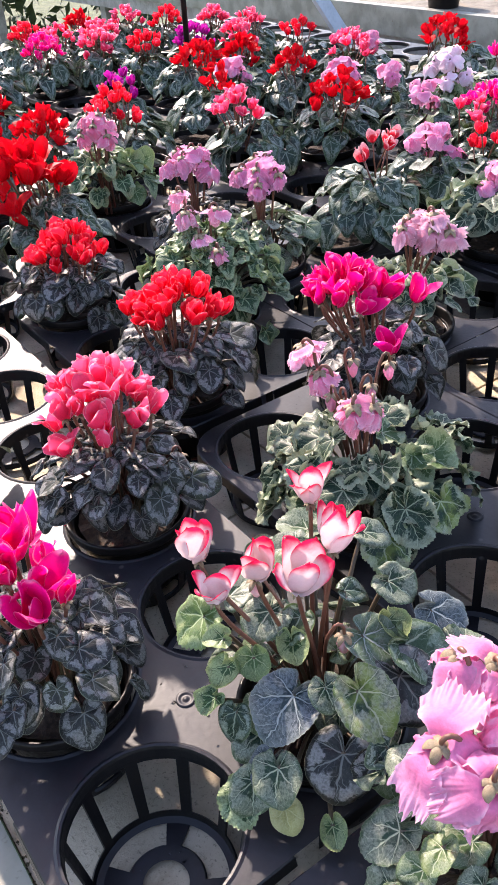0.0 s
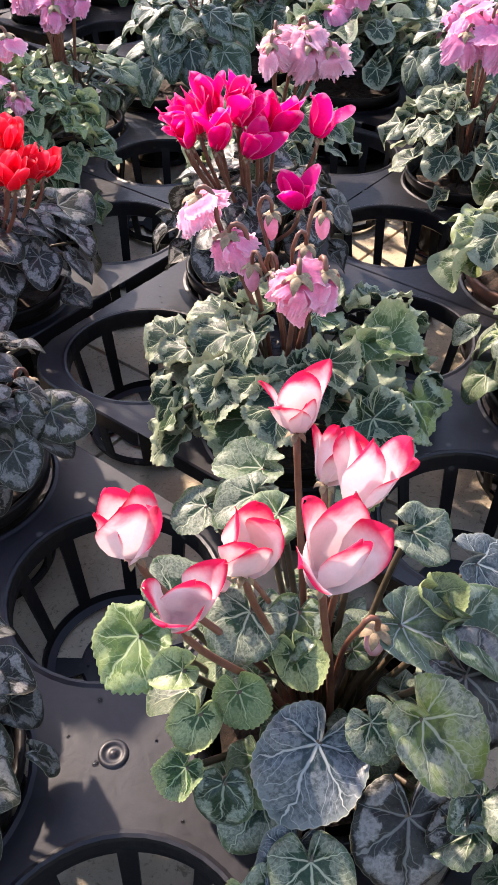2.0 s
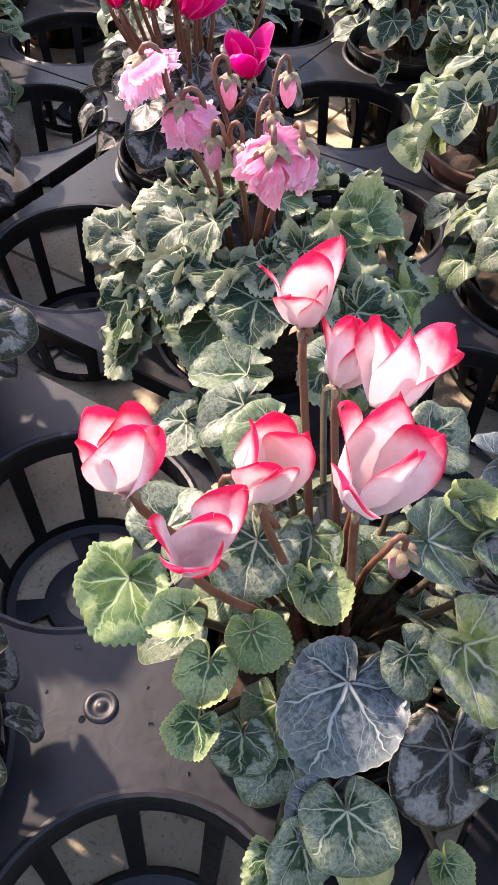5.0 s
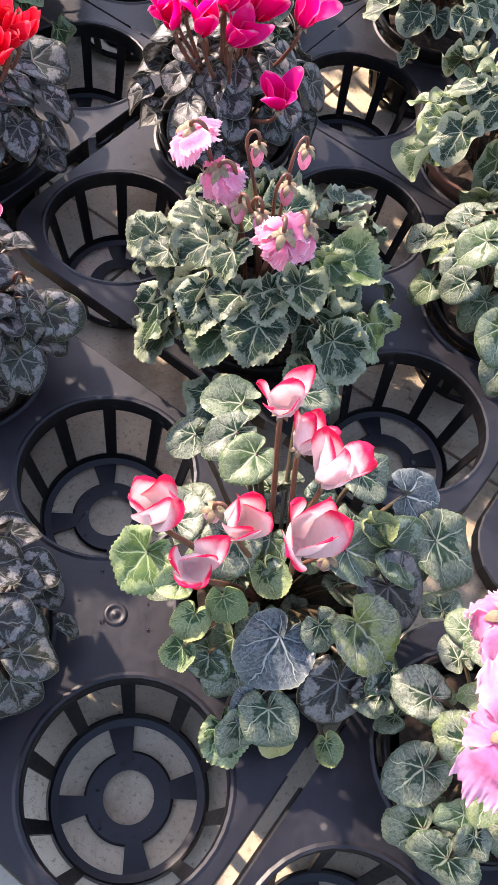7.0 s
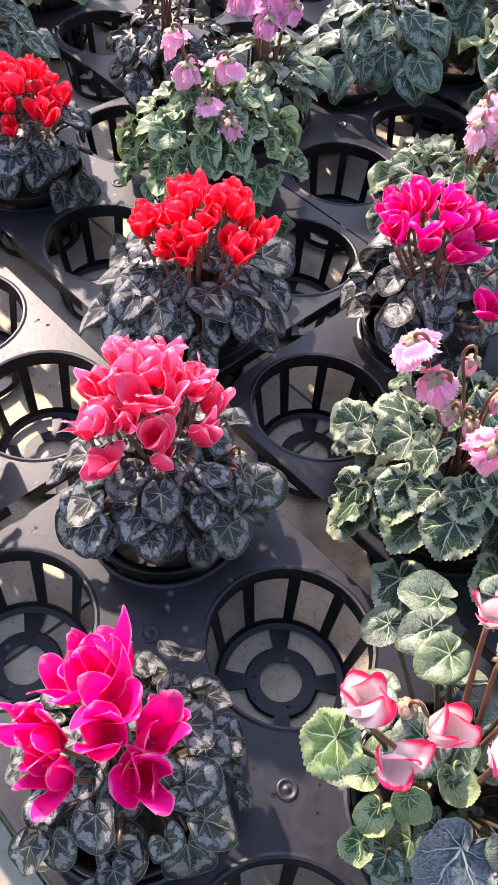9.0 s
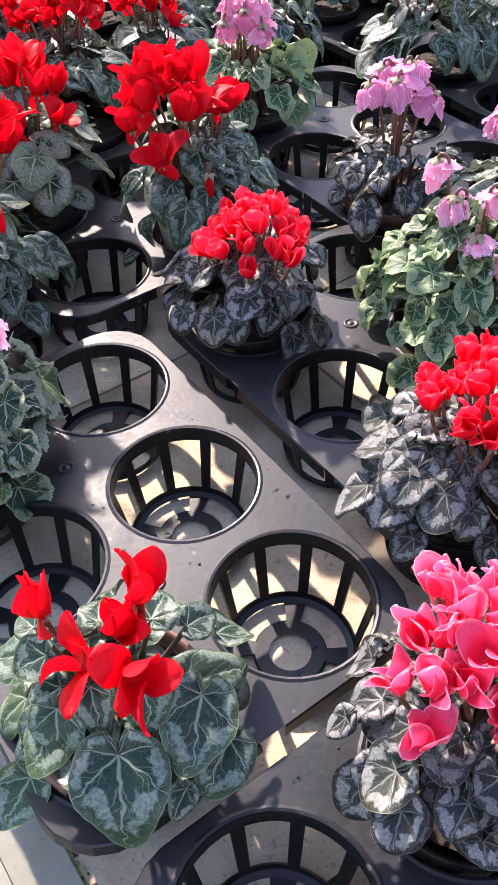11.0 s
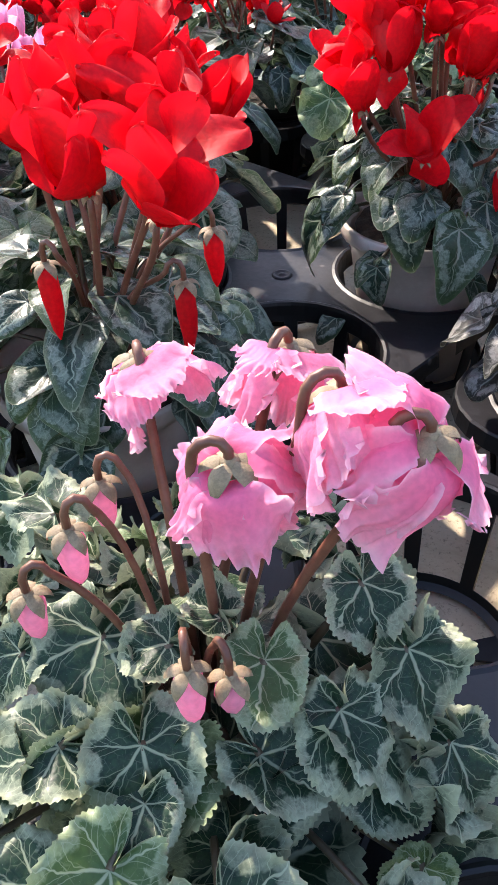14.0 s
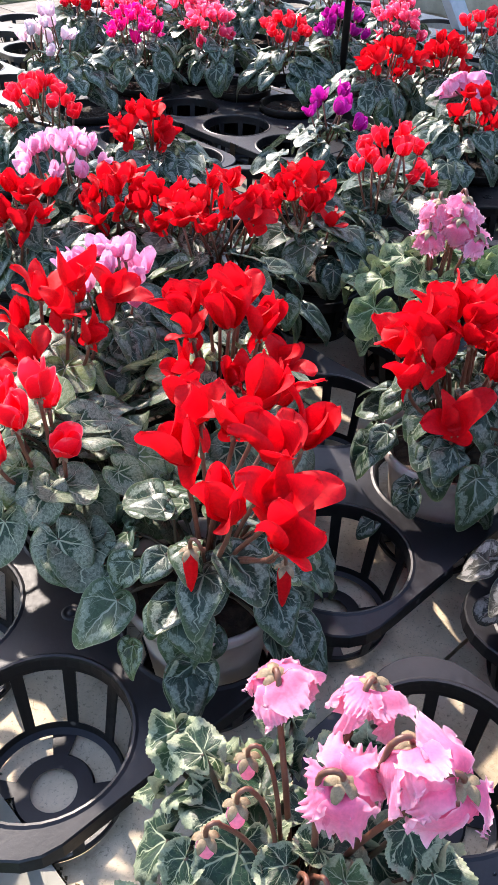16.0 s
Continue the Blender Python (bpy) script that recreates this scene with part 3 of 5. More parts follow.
def corolla(kind, colour, seed, fine=True):
    """The petals, each a mesh; or one joined mesh for a plant far off."""
    rng = random.Random(seed)
    out = []
    count = 5 if kind != "frill" else 7
    for i in range(count):
        vs, fs, pf, pe = petal_shape(kind, rng, fine, STYLE.get(colour, (0.9, 0.85, 0.95, 0.55, 1.0)))
        a = 2 * math.pi * i / count + rng.uniform(-0.3, 0.3)
        s = rng.uniform(0.88, 1.08)
        m = Matrix.Rotation(a, 3, "Z") @ Matrix.Rotation(rng.uniform(-0.20, 0.20), 3, "X")
        out.append(([m @ (Vector(v) * s) for v in vs], fs, pf, pe))
    if fine:
        return [mesh_of("petal", v, f, [PETAL[colour]], True, None, {"pf": a, "pe": b}) for v, f, a, b in out]
    vs, fs, pf, pe = [], [], [], []
    for v, f, a, b in out:
        k = len(vs)
        vs += v
        fs += [tuple(i + k for i in q) for q in f]
        pf += a
        pe += b
    idx = [0] * len(fs)
    sv, sf = tube([(0, 0, 0.002), (0.001, 0.002, -0.03), (0.002, 0.004, -0.09)], [0.0022, 0.002, 0.002], 5)
    k = len(vs)
    vs += sv
    fs += [tuple(i + k for i in q) for q in sf]
    idx += [1] * len(sf)
    pf += [0.0] * len(sv)
    pe += [0.0] * len(sv)
    return mesh_of("flower", vs, fs, [PETAL[colour], M_STALK], True, idx, {"pf": pf, "pe": pe})


COROLLA = {}


def corolla_of(kind, colour, i, fine):
    key = (kind, colour, i % 6, fine)
    if key not in COROLLA:
        COROLLA[key] = corolla(kind, colour, 31 * (i % 6) + 7 * len(colour), fine)
    return COROLLA[key]


def calyx_mesh():
    """A small cap with five pointed sepals that lie back on the bloom."""
    shapes = [lathe([(0.0012, 0.0050), (0.0030, 0.0042), (0.0040, 0.0020), (0.0036, -0.002)], 12)]
    for i in range(5):
        m = Matrix.Rotation(2 * math.pi * i / 5, 3, "Z")
        v, f = [], []
        for k in range(6):
            t = k / 5
            w = 0.0036 * math.sin(math.pi * (0.28 + 0.72 * t)) + 0.0001
            for q in (-1, 0, 1):
                v.append(m @ Vector((q * w, 0.0030 + 0.0085 * math.sin(t * 1.5), 0.0036 - 0.0085 * t * t - 0.0012 * abs(q) + 0.0008 * (q == 0))))
        for k in range(5):
            for q in range(2):
                a = 3 * k + q
                f.append((a, a + 1, a + 4, a + 3))
        shapes.append((v, f))
    vs, fs = join(*shapes)
    return mesh_of("calyx", vs, fs, [M_CALYX])


CALYX = calyx_mesh()


def bud_mesh(colour, long):
    prof = [(0.0005, 0.004), (0.004, 0.002), (0.0055, -0.004), (0.0056, -0.010 * long), (0.0045, -0.017 * long), (0.0028, -0.023 * long), (0.0004, -0.027 * long)]
    vs, fs = lathe(prof, 10)
    vs = [(x * (1 + 0.12 * math.sin(3 * math.atan2(y, x) + z * 200)), y * (1 + 0.12 * math.cos(3 * math.atan2(y, x) + z * 200)), z) for x, y, z in vs]
    return mesh_of("bud", vs, fs, [PETAL[colour]], True, None, {"pf": [0.7] * len(vs), "pe": [0.2] * len(vs)})


BUDS = {}


# ---------------------------------------------------------------- pots
def pot_meshes(material, height, name):
    rim = 0.0745
    prof = [(0.0, 0.001), (0.044, 0.001), (0.047, 0.004), (0.0655, height - 0.016), (0.0660, height - 0.0145), (rim - 0.001, height - 0.0135), (rim, height - 0.010), (rim + 0.001, height - 0.002), (rim, height), (rim - 0.003, height), (rim - 0.005, height - 0.004), (0.0635, height - 0.03)]
    vs, fs = lathe(prof, 40)
    return mesh_of(name, vs, fs, [material])


POTS = {"dark": (pot_meshes(M_POT, 0.110,  "pot"), 0.110, "dark plastic pot"),
        "brown": (pot_meshes(M_POT_BROWN, 0.110,  "pot"), 0.110, "terracotta-brown plastic pot"),
        "white": (pot_meshes(M_POT_WHITE, 0.150,  "pot"), 0.150, "off-white plastic pot")}


def soil_mesh():
    vs, fs = [(0, 0, 0.004)], []
    rng = random.Random(3)
    for j, r in enumerate((0.015, 0.030, 0.045, 0.0605)):
        for i in range(24):
            a = 2 * math.pi * i / 24
            vs.append((r * math.cos(a), r * math.sin(a), rng.uniform(-0.002, 0.004)))
    for i in range(24):
        fs.append((0, 1 + i, 1 + (i + 1) % 24))
    for j in range(3):
        for i in range(24):
            a, b = 1 + j * 24 + i, 1 + j * 24 + (i + 1) % 24
            fs.append((a, a + 24, b + 24, b))
    return mesh_of("soil", vs, fs, [M_SOIL], False)


SOIL = soil_mesh()


# ---------------------------------------------------------------- a potted cyclamen
def turned(pos, out, nrm, size):
    """A pose with +y along out and +z near nrm, of one size."""
    y = Vector(out).normalized()
    z = (Vector(nrm) - y * Vector(nrm).dot(y)).normalized()
    x = y.cross(z)
    m = Matrix((x, y, z)).transposed().to_4x4()
    return Matrix.Translation(pos) @ m @ Matrix.Scale(size, 4)


def cyclamen(pos, colour, label, kind="up", leaf="dark", leaves=34, spread=0.115, size=(0.030, 0.042), top=0.215, flowers=(), cluster=None,
             pot="dark", seed=1, fine=True, shift=(0, 0), buds=(), base=0.0085, fall=0.5, level=1):
    """flowers: (dx, dy, z) or (dx, dy, z, lean_x, lean_y, size) from the pot's axis; cluster: (count, dx, dy, z_low, z_high, radius, size)."""
    rng = random.Random(seed * 7919)
    plant = tagged(new("potted_cyclamen"), label, "potted plant", "cyclamens on the bench")
    plant.matrix_basis = Matrix.Translation((pos[0], pos[1], 0))
    me, h, plabel = POTS[pot]
    p = child("pot", me, plant, Matrix.Translation((0, 0, base)), plabel)
    child("soil", SOIL, plant, Matrix.Translation((0, 0, base + h - 0.014)), "dark potting soil")
    z0 = base + h - 0.012
    sx, sy = shift
    for i in range(leaves):
        f = (i + 0.5) / leaves
        a = i * 2.39996 + rng.uniform(-0.35, 0.35)
        r = spread * (0.10 + 0.90 * f ** 0.60) * rng.uniform(0.86, 1.08) * 0.72
        z = top + 0.006 - fall * (top - z0) * f ** 1.3 * rng.uniform(0.8, 1.15) - (rng.uniform(0.012, 0.045) if i % 3 == 2 else 0.0) + rng.uniform(-0.006, 0.010)
        d = Vector((math.cos(a), math.sin(a), 0))
        droop = 0.0 + 0.78 * f ** 0.9 + rng.uniform(-0.34, 0.34)
        out = d * math.cos(droop) + Vector((0, 0, -math.sin(droop)))
        out = Matrix.Rotation(rng.uniform(-0.5, 0.5), 3, "Z") @ out
        nrm = Vector((0, 0, 1)) + d * 0.4 + Vector((rng.uniform(-0.45, 0.45), rng.uniform(-0.45, 0.45), 0))
        at = Vector((sx, sy, 0)) + d * r + Vector((0, 0, z))
        s = 1.12 * (size[0] + (size[1] - size[0]) * rng.random() ** 1.3 * (0.7 + 0.5 * f))
        lf = child("leaf", leaf_of(leaf, level if fine else 0, rng.randrange(11)), plant, turned(at, out, nrm, s))
        if fine and i % 2 == 0:
            inv = lf.matrix_basis.inverted()
            root = Vector((d.x * 0.018, d.y * 0.018, z0))
            pts = bezier(root, root + Vector((d.x * 0.01, d.y * 0.01, (z - z0) * 0.6 + 0.02)), at - Vector((d.x * 0.012, d.y * 0.012, -0.006)), at, 5)
            v, q = tube(pts, [0.0017] * 6, 5)
            child("petiole", mesh_of("petiole", [inv @ w for w in v], q, [M_STALK_GREEN]), lf)
    blooms = [tuple(f) + (rng.uniform(-0.35, 0.35), rng.uniform(-0.35, 0.35), rng.uniform(0.9, 1.08))[len(f) - 3:] for f in flowers]
    if cluster:
        n, cx, cy, lo, hi, rad, s = cluster
        for i in range(n):
            a, r = i * 2.39996 + rng.uniform(-0.4, 0.4), rad * math.sqrt((i + 0.5) / n)
            z = hi - (hi - lo) * (r / rad) ** 1.5 * rng.uniform(0.4, 1.0)
            dx, dy = r * math.cos(a), r * math.sin(a)
            blooms.append((cx + dx, cy + dy, z, dx / rad * 0.45 + rng.uniform(-0.25, 0.25), dy / rad * 0.45 + rng.uniform(-0.25, 0.25), s * rng.uniform(0.85, 1.12)))
    for i, (dx, dy, z, lx, ly, s) in enumerate(blooms):
        at = Vector((dx, dy, z))
        spin = rng.uniform(0, 6.28)
        if kind == "frill":
            lx, ly = lx * 1.7 + dx * 3.0, ly * 1.7 + dy * 3.0
        m = Matrix.Translation(at) @ Vector((lx, ly, 1.0)).normalized().to_track_quat("Z", "Y").to_matrix().to_4x4() @ Matrix.Rotation(spin, 4, "Z") @ Matrix.Scale(s, 4)
        if not fine:
            child("flower", corolla_of(kind, colour, i + seed, False), plant, m)
            continue
        # stalk rises past the bloom and hooks over into it
        root = Vector((dx * 0.22 + sx + rng.uniform(-0.008, 0.008), dy * 0.22 + sy + rng.uniform(-0.008, 0.008), z0))
        side = Vector((dx, dy, 0)).normalized() if abs(dx) + abs(dy) > 1e-4 else Vector((0, -1, 0))
        if kind == "frill":
            bow = at - side * 0.013 + Vector((0, 0, 0.002))
            pts = bezier(root, root + Vector((0, 0, (z - z0) * 0.6)), bow - Vector((0, 0, 0.035)), bow, 8)
            pts += bezier(bow, bow + Vector((0, 0, 0.013)), at + side * 0.002 + Vector((0, 0, 0.018)), at + Vector((0, 0, 0.003)), 6)[1:]
        else:
            pts = bezier(root, root + Vector((0, 0, (z - z0) * 0.5)), at - side * 0.004 - Vector((0, 0, 0.045)), at - Vector((0, 0, 0.004)), 9)
        v, q = tube(pts, [0.0023 - 0.0005 * k / len(pts) for k in range(len(pts))], 7)
        fl = child("flower", mesh_of("flower", v, q, [M_STALK]), plant, None, "red-brown stalk with its bloom")
        for me in corolla_of(kind, colour, i + seed, True):
            child("petal", me, fl, m)
        child("calyx", CALYX, fl, Matrix.Translation(at + (Vector((0, 0, 0.002)) if kind == "frill" else Vector((0, 0, -0.006)))) @ Matrix.Scale(1.0 if kind == "frill" else 0.50, 4))
    for dx, dy, z, hook, long in buds:
        at = Vector((dx, dy, z))
        root = Vector((dx * 0.2, dy * 0.2, z0))
        side = Vector((math.cos(hook), math.sin(hook), 0))
        pts = bezier(root, root + Vector((0, 0, (z - z0) * 0.8)), at - side * 0.016 + Vector((0, 0, 0.0)), at - side * 0.009 + Vector((0, 0, 0.010)), 9)
        pts += [at - side * 0.0075 + Vector((0, 0, 0.0140)), at - side * 0.0045 + Vector((0, 0, 0.0160)), at - side * 0.0015 + Vector((0, 0, 0.0145)), at + Vector((0, 0, 0.0105)), at + Vector((0, 0, 0.004))]
        v, q = tube(pts, [0.0016] * len(pts), 6)
        b = child("bud_stalk", mesh_of("bud_stalk", v, q, [M_STALK]), plant)
        key = (colour, long)
        if key not in BUDS:
            BUDS[key] = bud_mesh(colour, long)
        child("bud", BUDS[key], b, Matrix.Translation(at))
        child("calyx", CALYX, b, Matrix.Translation(at + Vector((0, 0, 0.001))) @ Matrix.Scale(0.75, 4))
    return plant


def leaf_on(plant, at, tip, kind, shape=0):
    """One more leaf on a plant, by the places of its stalk's end and of its tip; it faces up and outwards."""
    a, b = Vector(at), Vector(tip)
    out = b - a
    flat = Vector((a.x + b.x, a.y + b.y, 0.0))
    nrm = Vector((0.0, -0.30, 1.0)) + flat
    lf = child("leaf", leaf_of(kind, 2, shape if shape else int(abs(a.x * 9770 + a.y * 3310 + b.x * 1000))), plant, turned(a, out, nrm, out.length / {"deep": 1.16, "broad": 0.94}.get(kind, 1.12)))
    inv = lf.matrix_basis.inverted()
    root = Vector((a.x * 0.2, a.y * 0.2, 0.107))
    pts = bezier(root, root + Vector((a.x * 0.2, a.y * 0.2, 0.035)), a - out * 0.25 - Vector((0, 0, 0.012)), a, 7)
    v, q = tube(pts, [0.0021] * 8, 6)
    child("petiole", mesh_of("petiole", [inv @ w for w in v], q, [M_STALK_GREEN]), lf)
    return lf


# ---------------------------------------------------------------- trays
HOLE, PITCH, PLATE = 0.0740, 0.1760, 0.100


def plate_mesh(cols, rows, round_r=0.055, hole=HOLE, pitch=PITCH):
    """A moulded plate with round holes; u runs along +y, v along +x; the centre is the origin."""
    vs, fs = [], []
    n = 40
    a = pitch / 2
    for c in range(cols):
        for r in range(rows):
            cx, cy = (c - (cols - 1) / 2) * pitch, (r - (rows - 1) / 2) * pitch
            k = len(vs)
            rings = []
            for i in range(n):
                th = 2 * math.pi * (i + 0.5) / n
                dx, dy = math.cos(th), math.sin(th)
                t = a / max(abs(dx), abs(dy))
                ox, oy = dx * t, dy * t
                corner = (dx < 0 and c == 0 or dx > 0 and c == cols - 1) and (dy < 0 and r == 0 or dy > 0 and r == rows - 1)
                if corner:
                    q = a - round_r
                    if abs(ox) > q and abs(oy) > q:
                        # meet the rounded corner
                        qx, qy = math.copysign(q, dx), math.copysign(q, dy)
                        b = dx * qx + dy * qy
                        t = b + math.sqrt(max(0.0, b * b - (qx * qx + qy * qy - round_r ** 2)))
                        ox, oy = dx * t, dy * t
                rings.append((ox, oy, dx, dy))
            prof = ((0.0056, 0.0), (0.0030, 0.0012), (0.0008, 0.0006), (0.0, -0.002), (-0.0004, -0.012), (0.0022, -0.012), (0.0030, -0.004))
            outer_edge = lambda dx, dy: (abs(dx) >= abs(dy) and (c == 0 and dx < 0 or c == cols - 1 and dx > 0)) or (abs(dy) > abs(dx) and (r == 0 and dy < 0 or r == rows - 1 and dy > 0))
            skirt = []
            for i, (ox, oy, dx, dy) in enumerate(rings):
                vs.append((cx + ox, cy + oy, 0.0))
                skirt.append(outer_edge(dx, dy))
            for w, z in prof:
                for i, (ox, oy, dx, dy) in enumerate(rings):
                    vs.append((cx + dx * (hole + w), cy + dy * (hole + w), z))
            for i in range(n):
                i2 = (i + 1) % n
                for j in range(len(prof)):
                    fs.append((k + j * n + i2, k + j * n + i, k + (j + 1) * n + i, k + (j + 1) * n + i2))
            # square corners between the ring of points
            for i in range(n):
                i2 = (i + 1) % n
                x1, y1, x2, y2 = rings[i][0], rings[i][1], rings[i2][0], rings[i2][1]
                if skirt[i] and skirt[i2]:
                    kk = len(vs)
                    for (x, y) in ((x1, y1), (x2, y2)):
                        l = math.hypot(x, y)
                        vs.append((cx + x + x / l * 0.0015, cy + y + y / l * 0.0015, -0.0015))
                        vs.append((cx + x + x / l * 0.003, cy + y + y / l * 0.003, -0.014))
                    fs.append((k + i, k + i2, kk + 2, kk))
                    fs.append((kk, kk + 2, kk + 3, kk + 1))
            for sx in (-1, 1):
                for sy in (-1, 1):
                    on_corner = (c == 0 and sx < 0 or c == cols - 1 and sx > 0) and (r == 0 and sy < 0 or r == rows - 1 and sy > 0)
                    if on_corner:
                        continue
                    best = sorted(range(n), key=lambda i: -(rings[i][0] * sx + rings[i][1] * sy))[:2]
                    kk = len(vs)
                    vs.append((cx + sx * a, cy + sy * a, 0.0))
                    i, i2 = sorted(best) if abs(best[0] - best[1]) == 1 else (n - 1, 0)
                    fs.append((k + i, k + i2, kk))
    bm = bmesh.new()
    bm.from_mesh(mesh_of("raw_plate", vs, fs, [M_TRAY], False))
    bmesh.ops.remove_doubles(bm, verts=bm.verts, dist=0.00005)
    me = bpy.data.meshes.new("plate")
    bm.to_mesh(me)
    bm.free()
    me.materials.append(M_TRAY) if not me.materials else None
    return me


def basket_mesh(hole=HOLE, n=80):
    """An open basket under each hole: ten ribs, a foot ring, four spokes and a hub, moulded in one piece."""
    low, rl = -0.0905, hole * 0.83
    prof = [(hole + 0.0004, -0.011), (hole - 0.0004, -0.017), (rl + 0.0015, low + 0.009), (rl, low + 0.002), (rl - 0.006, low), (0.034, low + 0.001), (0.0205, low + 0.001)]
    faces = []
    for j in range(len(prof) - 1):
        for i in range(n):
            if j == 1 and i % (n // 10) > n // 40 - 1 or j == 4 and (i + 3 * n // 20) % (n // 4) > n // 20 + (n > 40) - 1:
                continue
            faces.append((j * n + i, j * n + (i + 1) % n, (j + 1) * n + (i + 1) % n, (j + 1) * n + i))
    vs = [(r * math.cos(2 * math.pi * i / n), r * math.sin(2 * math.pi * i / n), z) for r, z in prof for i in range(n)]
    k = len(vs)
    vs += [((r + 0.0020) * math.cos(2 * math.pi * i / n), (r + 0.0020) * math.sin(2 * math.pi * i / n), z - 0.0022) for r, z in prof for i in range(n)]
    edges = {(q[i], q[(i + 1) % 4]) for q in faces for i in range(4)}
    walls = [(b, a, a + k, b + k) for a, b in edges if (b, a) not in edges]
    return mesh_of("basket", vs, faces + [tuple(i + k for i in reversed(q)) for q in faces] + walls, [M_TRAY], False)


def stud_mesh():
    v, f = lathe([(0.0095, 0.0003), (0.0085, 0.0014), (0.0065, 0.0014), (0.0058, 0.0006), (0.0030, 0.0007), (0.0022, 0.0016), (0.0002, 0.0018)], 20)
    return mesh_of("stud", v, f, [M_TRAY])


PLATE_MESH = plate_mesh(2, 3)
BASKET, BASKET_FAR, STUD = basket_mesh(), basket_mesh(HOLE, 40), stud_mesh()
TRAYS = []


def tray(u, v, turn=0.0, label="black plastic six-hole pot carrier tray on the bench", lift=0.0, baskets=True):
    t = tagged(new("pot_tray"), label, "plant tray", "trays on the bench")
    o = place(u, v, PLATE + lift)
    t.matrix_basis = pose(o.x, o.y, o.z, 0, 0, RZ + turn)
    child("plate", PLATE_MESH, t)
    for c in (-0.5, 0.5):
        for r in (-1, 0, 1):
            if baskets:
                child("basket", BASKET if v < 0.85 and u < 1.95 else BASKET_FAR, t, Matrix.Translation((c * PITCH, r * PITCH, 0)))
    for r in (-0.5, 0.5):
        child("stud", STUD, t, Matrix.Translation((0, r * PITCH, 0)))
    TRAYS.append((u, v))
    return t


# ---------------------------------------------------------------- ground, bench, surroundings
def sheet(name, x0, x1, y0, y1, z, mat, kind="structure", label=""):
    me = mesh_of(name, [(x0, y0, z), (x1, y0, z), (x1, y1, z), (x0, y1, z)], [(0, 1, 2, 3)], [mat], False)
    return tagged(new(name, me), label, "", "", kind)


sheet("ground", -300, 300, -300, 300, -0.72, M_GRASS, "structure", "dark grassy earth floor around the benches")


def on_bench(ob, u=0.0, v=0.0, z=0.0):
    o = place(u, v, z)
    ob.matrix_basis = pose(o.x, o.y, o.z, 0, 0, RZ)
    return ob


bench = tagged(on_bench(new("bench")), "long greenhouse bench topped with grey fibre-cement slabs", "bench", "", "structure")
rng = random.Random(8)
for i in range(9):
    for j in range(5):
        v0, u0, w, d_ = 0.118 + 0.55 * j, -1.1 + 0.62 * i, 0.546, 0.616
        vs, fs = block(v0, v0 + w, u0, u0 + d_, -0.030, 0.0045 - rng.uniform(0, 0.001))
        child("slab", mesh_of("slab", vs, fs, [M_SLAB if j < 2 else M_SLAB_DARK], False), bench)
vs, fs = block(0.070, 0.1155, -1.2, 4.6, -0.060, 0.012)
child("edge_strip", mesh_of("edge_strip", vs, fs, [M_LIP], False), bench, None, "white-painted edge strip, scuffed")
vs, fs = block(0.058, 0.0695, -1.2, 4.6, -0.060, 0.018)
child("edge_lip", mesh_of("edge_lip", vs, fs, [M_LIP], False), bench)
rng = random.Random(5)                              # grime and moss gathered along the edge strip
vs, fs = [], []
for i in range(1500):
    u, s = rng.uniform(-1.1, 3.2), rng.uniform(0.0005, 0.0019)
    v = 0.1165 + abs(rng.gauss(0, 0.0045))
    k = len(vs)
    vs += [(v - s, u, 0.0042), (v, u - s * 1.4, 0.0042), (v + s, u, 0.0042), (v, u + s * 1.4, 0.0042), (v, u, 0.0046 + s * 0.8)]
    fs += [(k, k + 1, k + 4), (k + 1, k + 2, k + 4), (k + 2, k + 3, k + 4), (k + 3, k, k + 4)]
tagged(child("grime", mesh_of("grime", vs, fs, [M_GRIME], False), bench), "dark grime along the edge", "", "", "stuff")
for i in range(14):
    vs, fs = lathe([(0.007, 0.0), (0.0065, 0.0025), (0.004, 0.004), (0.0002, 0.0042)], 12)
    child("bolt", mesh_of("bolt", vs, fs, [M_BOARD]), bench, Matrix.Translation((0.093, -0.9 + 0.38 * i, 0.012)))
vs, fs = tube([(0.036, u * 0.5, -0.006) for u in range(-3, 11)], [0.016] * 14, 14)
child("rail", mesh_of("rail", vs, fs, [M_PIPE]), bench, None, "galvanised pipe rail")
vs, fs = block(0.16, 2.84, -1.1, 4.5, -0.10, -0.031)
child("frame", mesh_of("frame", vs, fs, [M_BOARD], False), bench)
for u in (-0.8, 1.2, 3.2):
    for v in (0.2, 2.7):
        vs, fs = block(v, v + 0.06, u, u + 0.06, -0.72, -0.10)
        child("bench_leg", mesh_of("bench_leg", vs, fs, [M_PIPE], False), bench)

# the next bench across a narrow aisle
far_bench = tagged(on_bench(new("bench")), "neighbouring greenhouse bench with a broad white-painted fascia", "bench", "", "structure")
vs, fs = block(3.00, 3.05, -1.0, 9.0, 0.03, 0.15)
child("fascia", mesh_of("fascia", vs, fs, [M_LIP], False), far_bench, None, "white-painted board")
vs, fs = block(3.02, 3.07, -1.0, 9.0, -0.05, 0.028)
child("lower_board", mesh_of("lower_board", vs, fs, [M_BOARD], False), far_bench, None, "grey weathered board")
vs, fs = block(3.052, 4.6, -1.0, 9.0, 0.10, 0.145)
child("bench_top", mesh_of("bench_top", vs, fs, [M_SLAB_DARK], False), far_bench)
for u in (-0.6, 1.6, 3.8, 6.0, 8.2):
    vs, fs = block(3.10, 3.18, u, u + 0.08, -0.72, 0.099)
    child("bench_leg", mesh_of("bench_leg", vs, fs, [M_BOARD], False), far_bench)

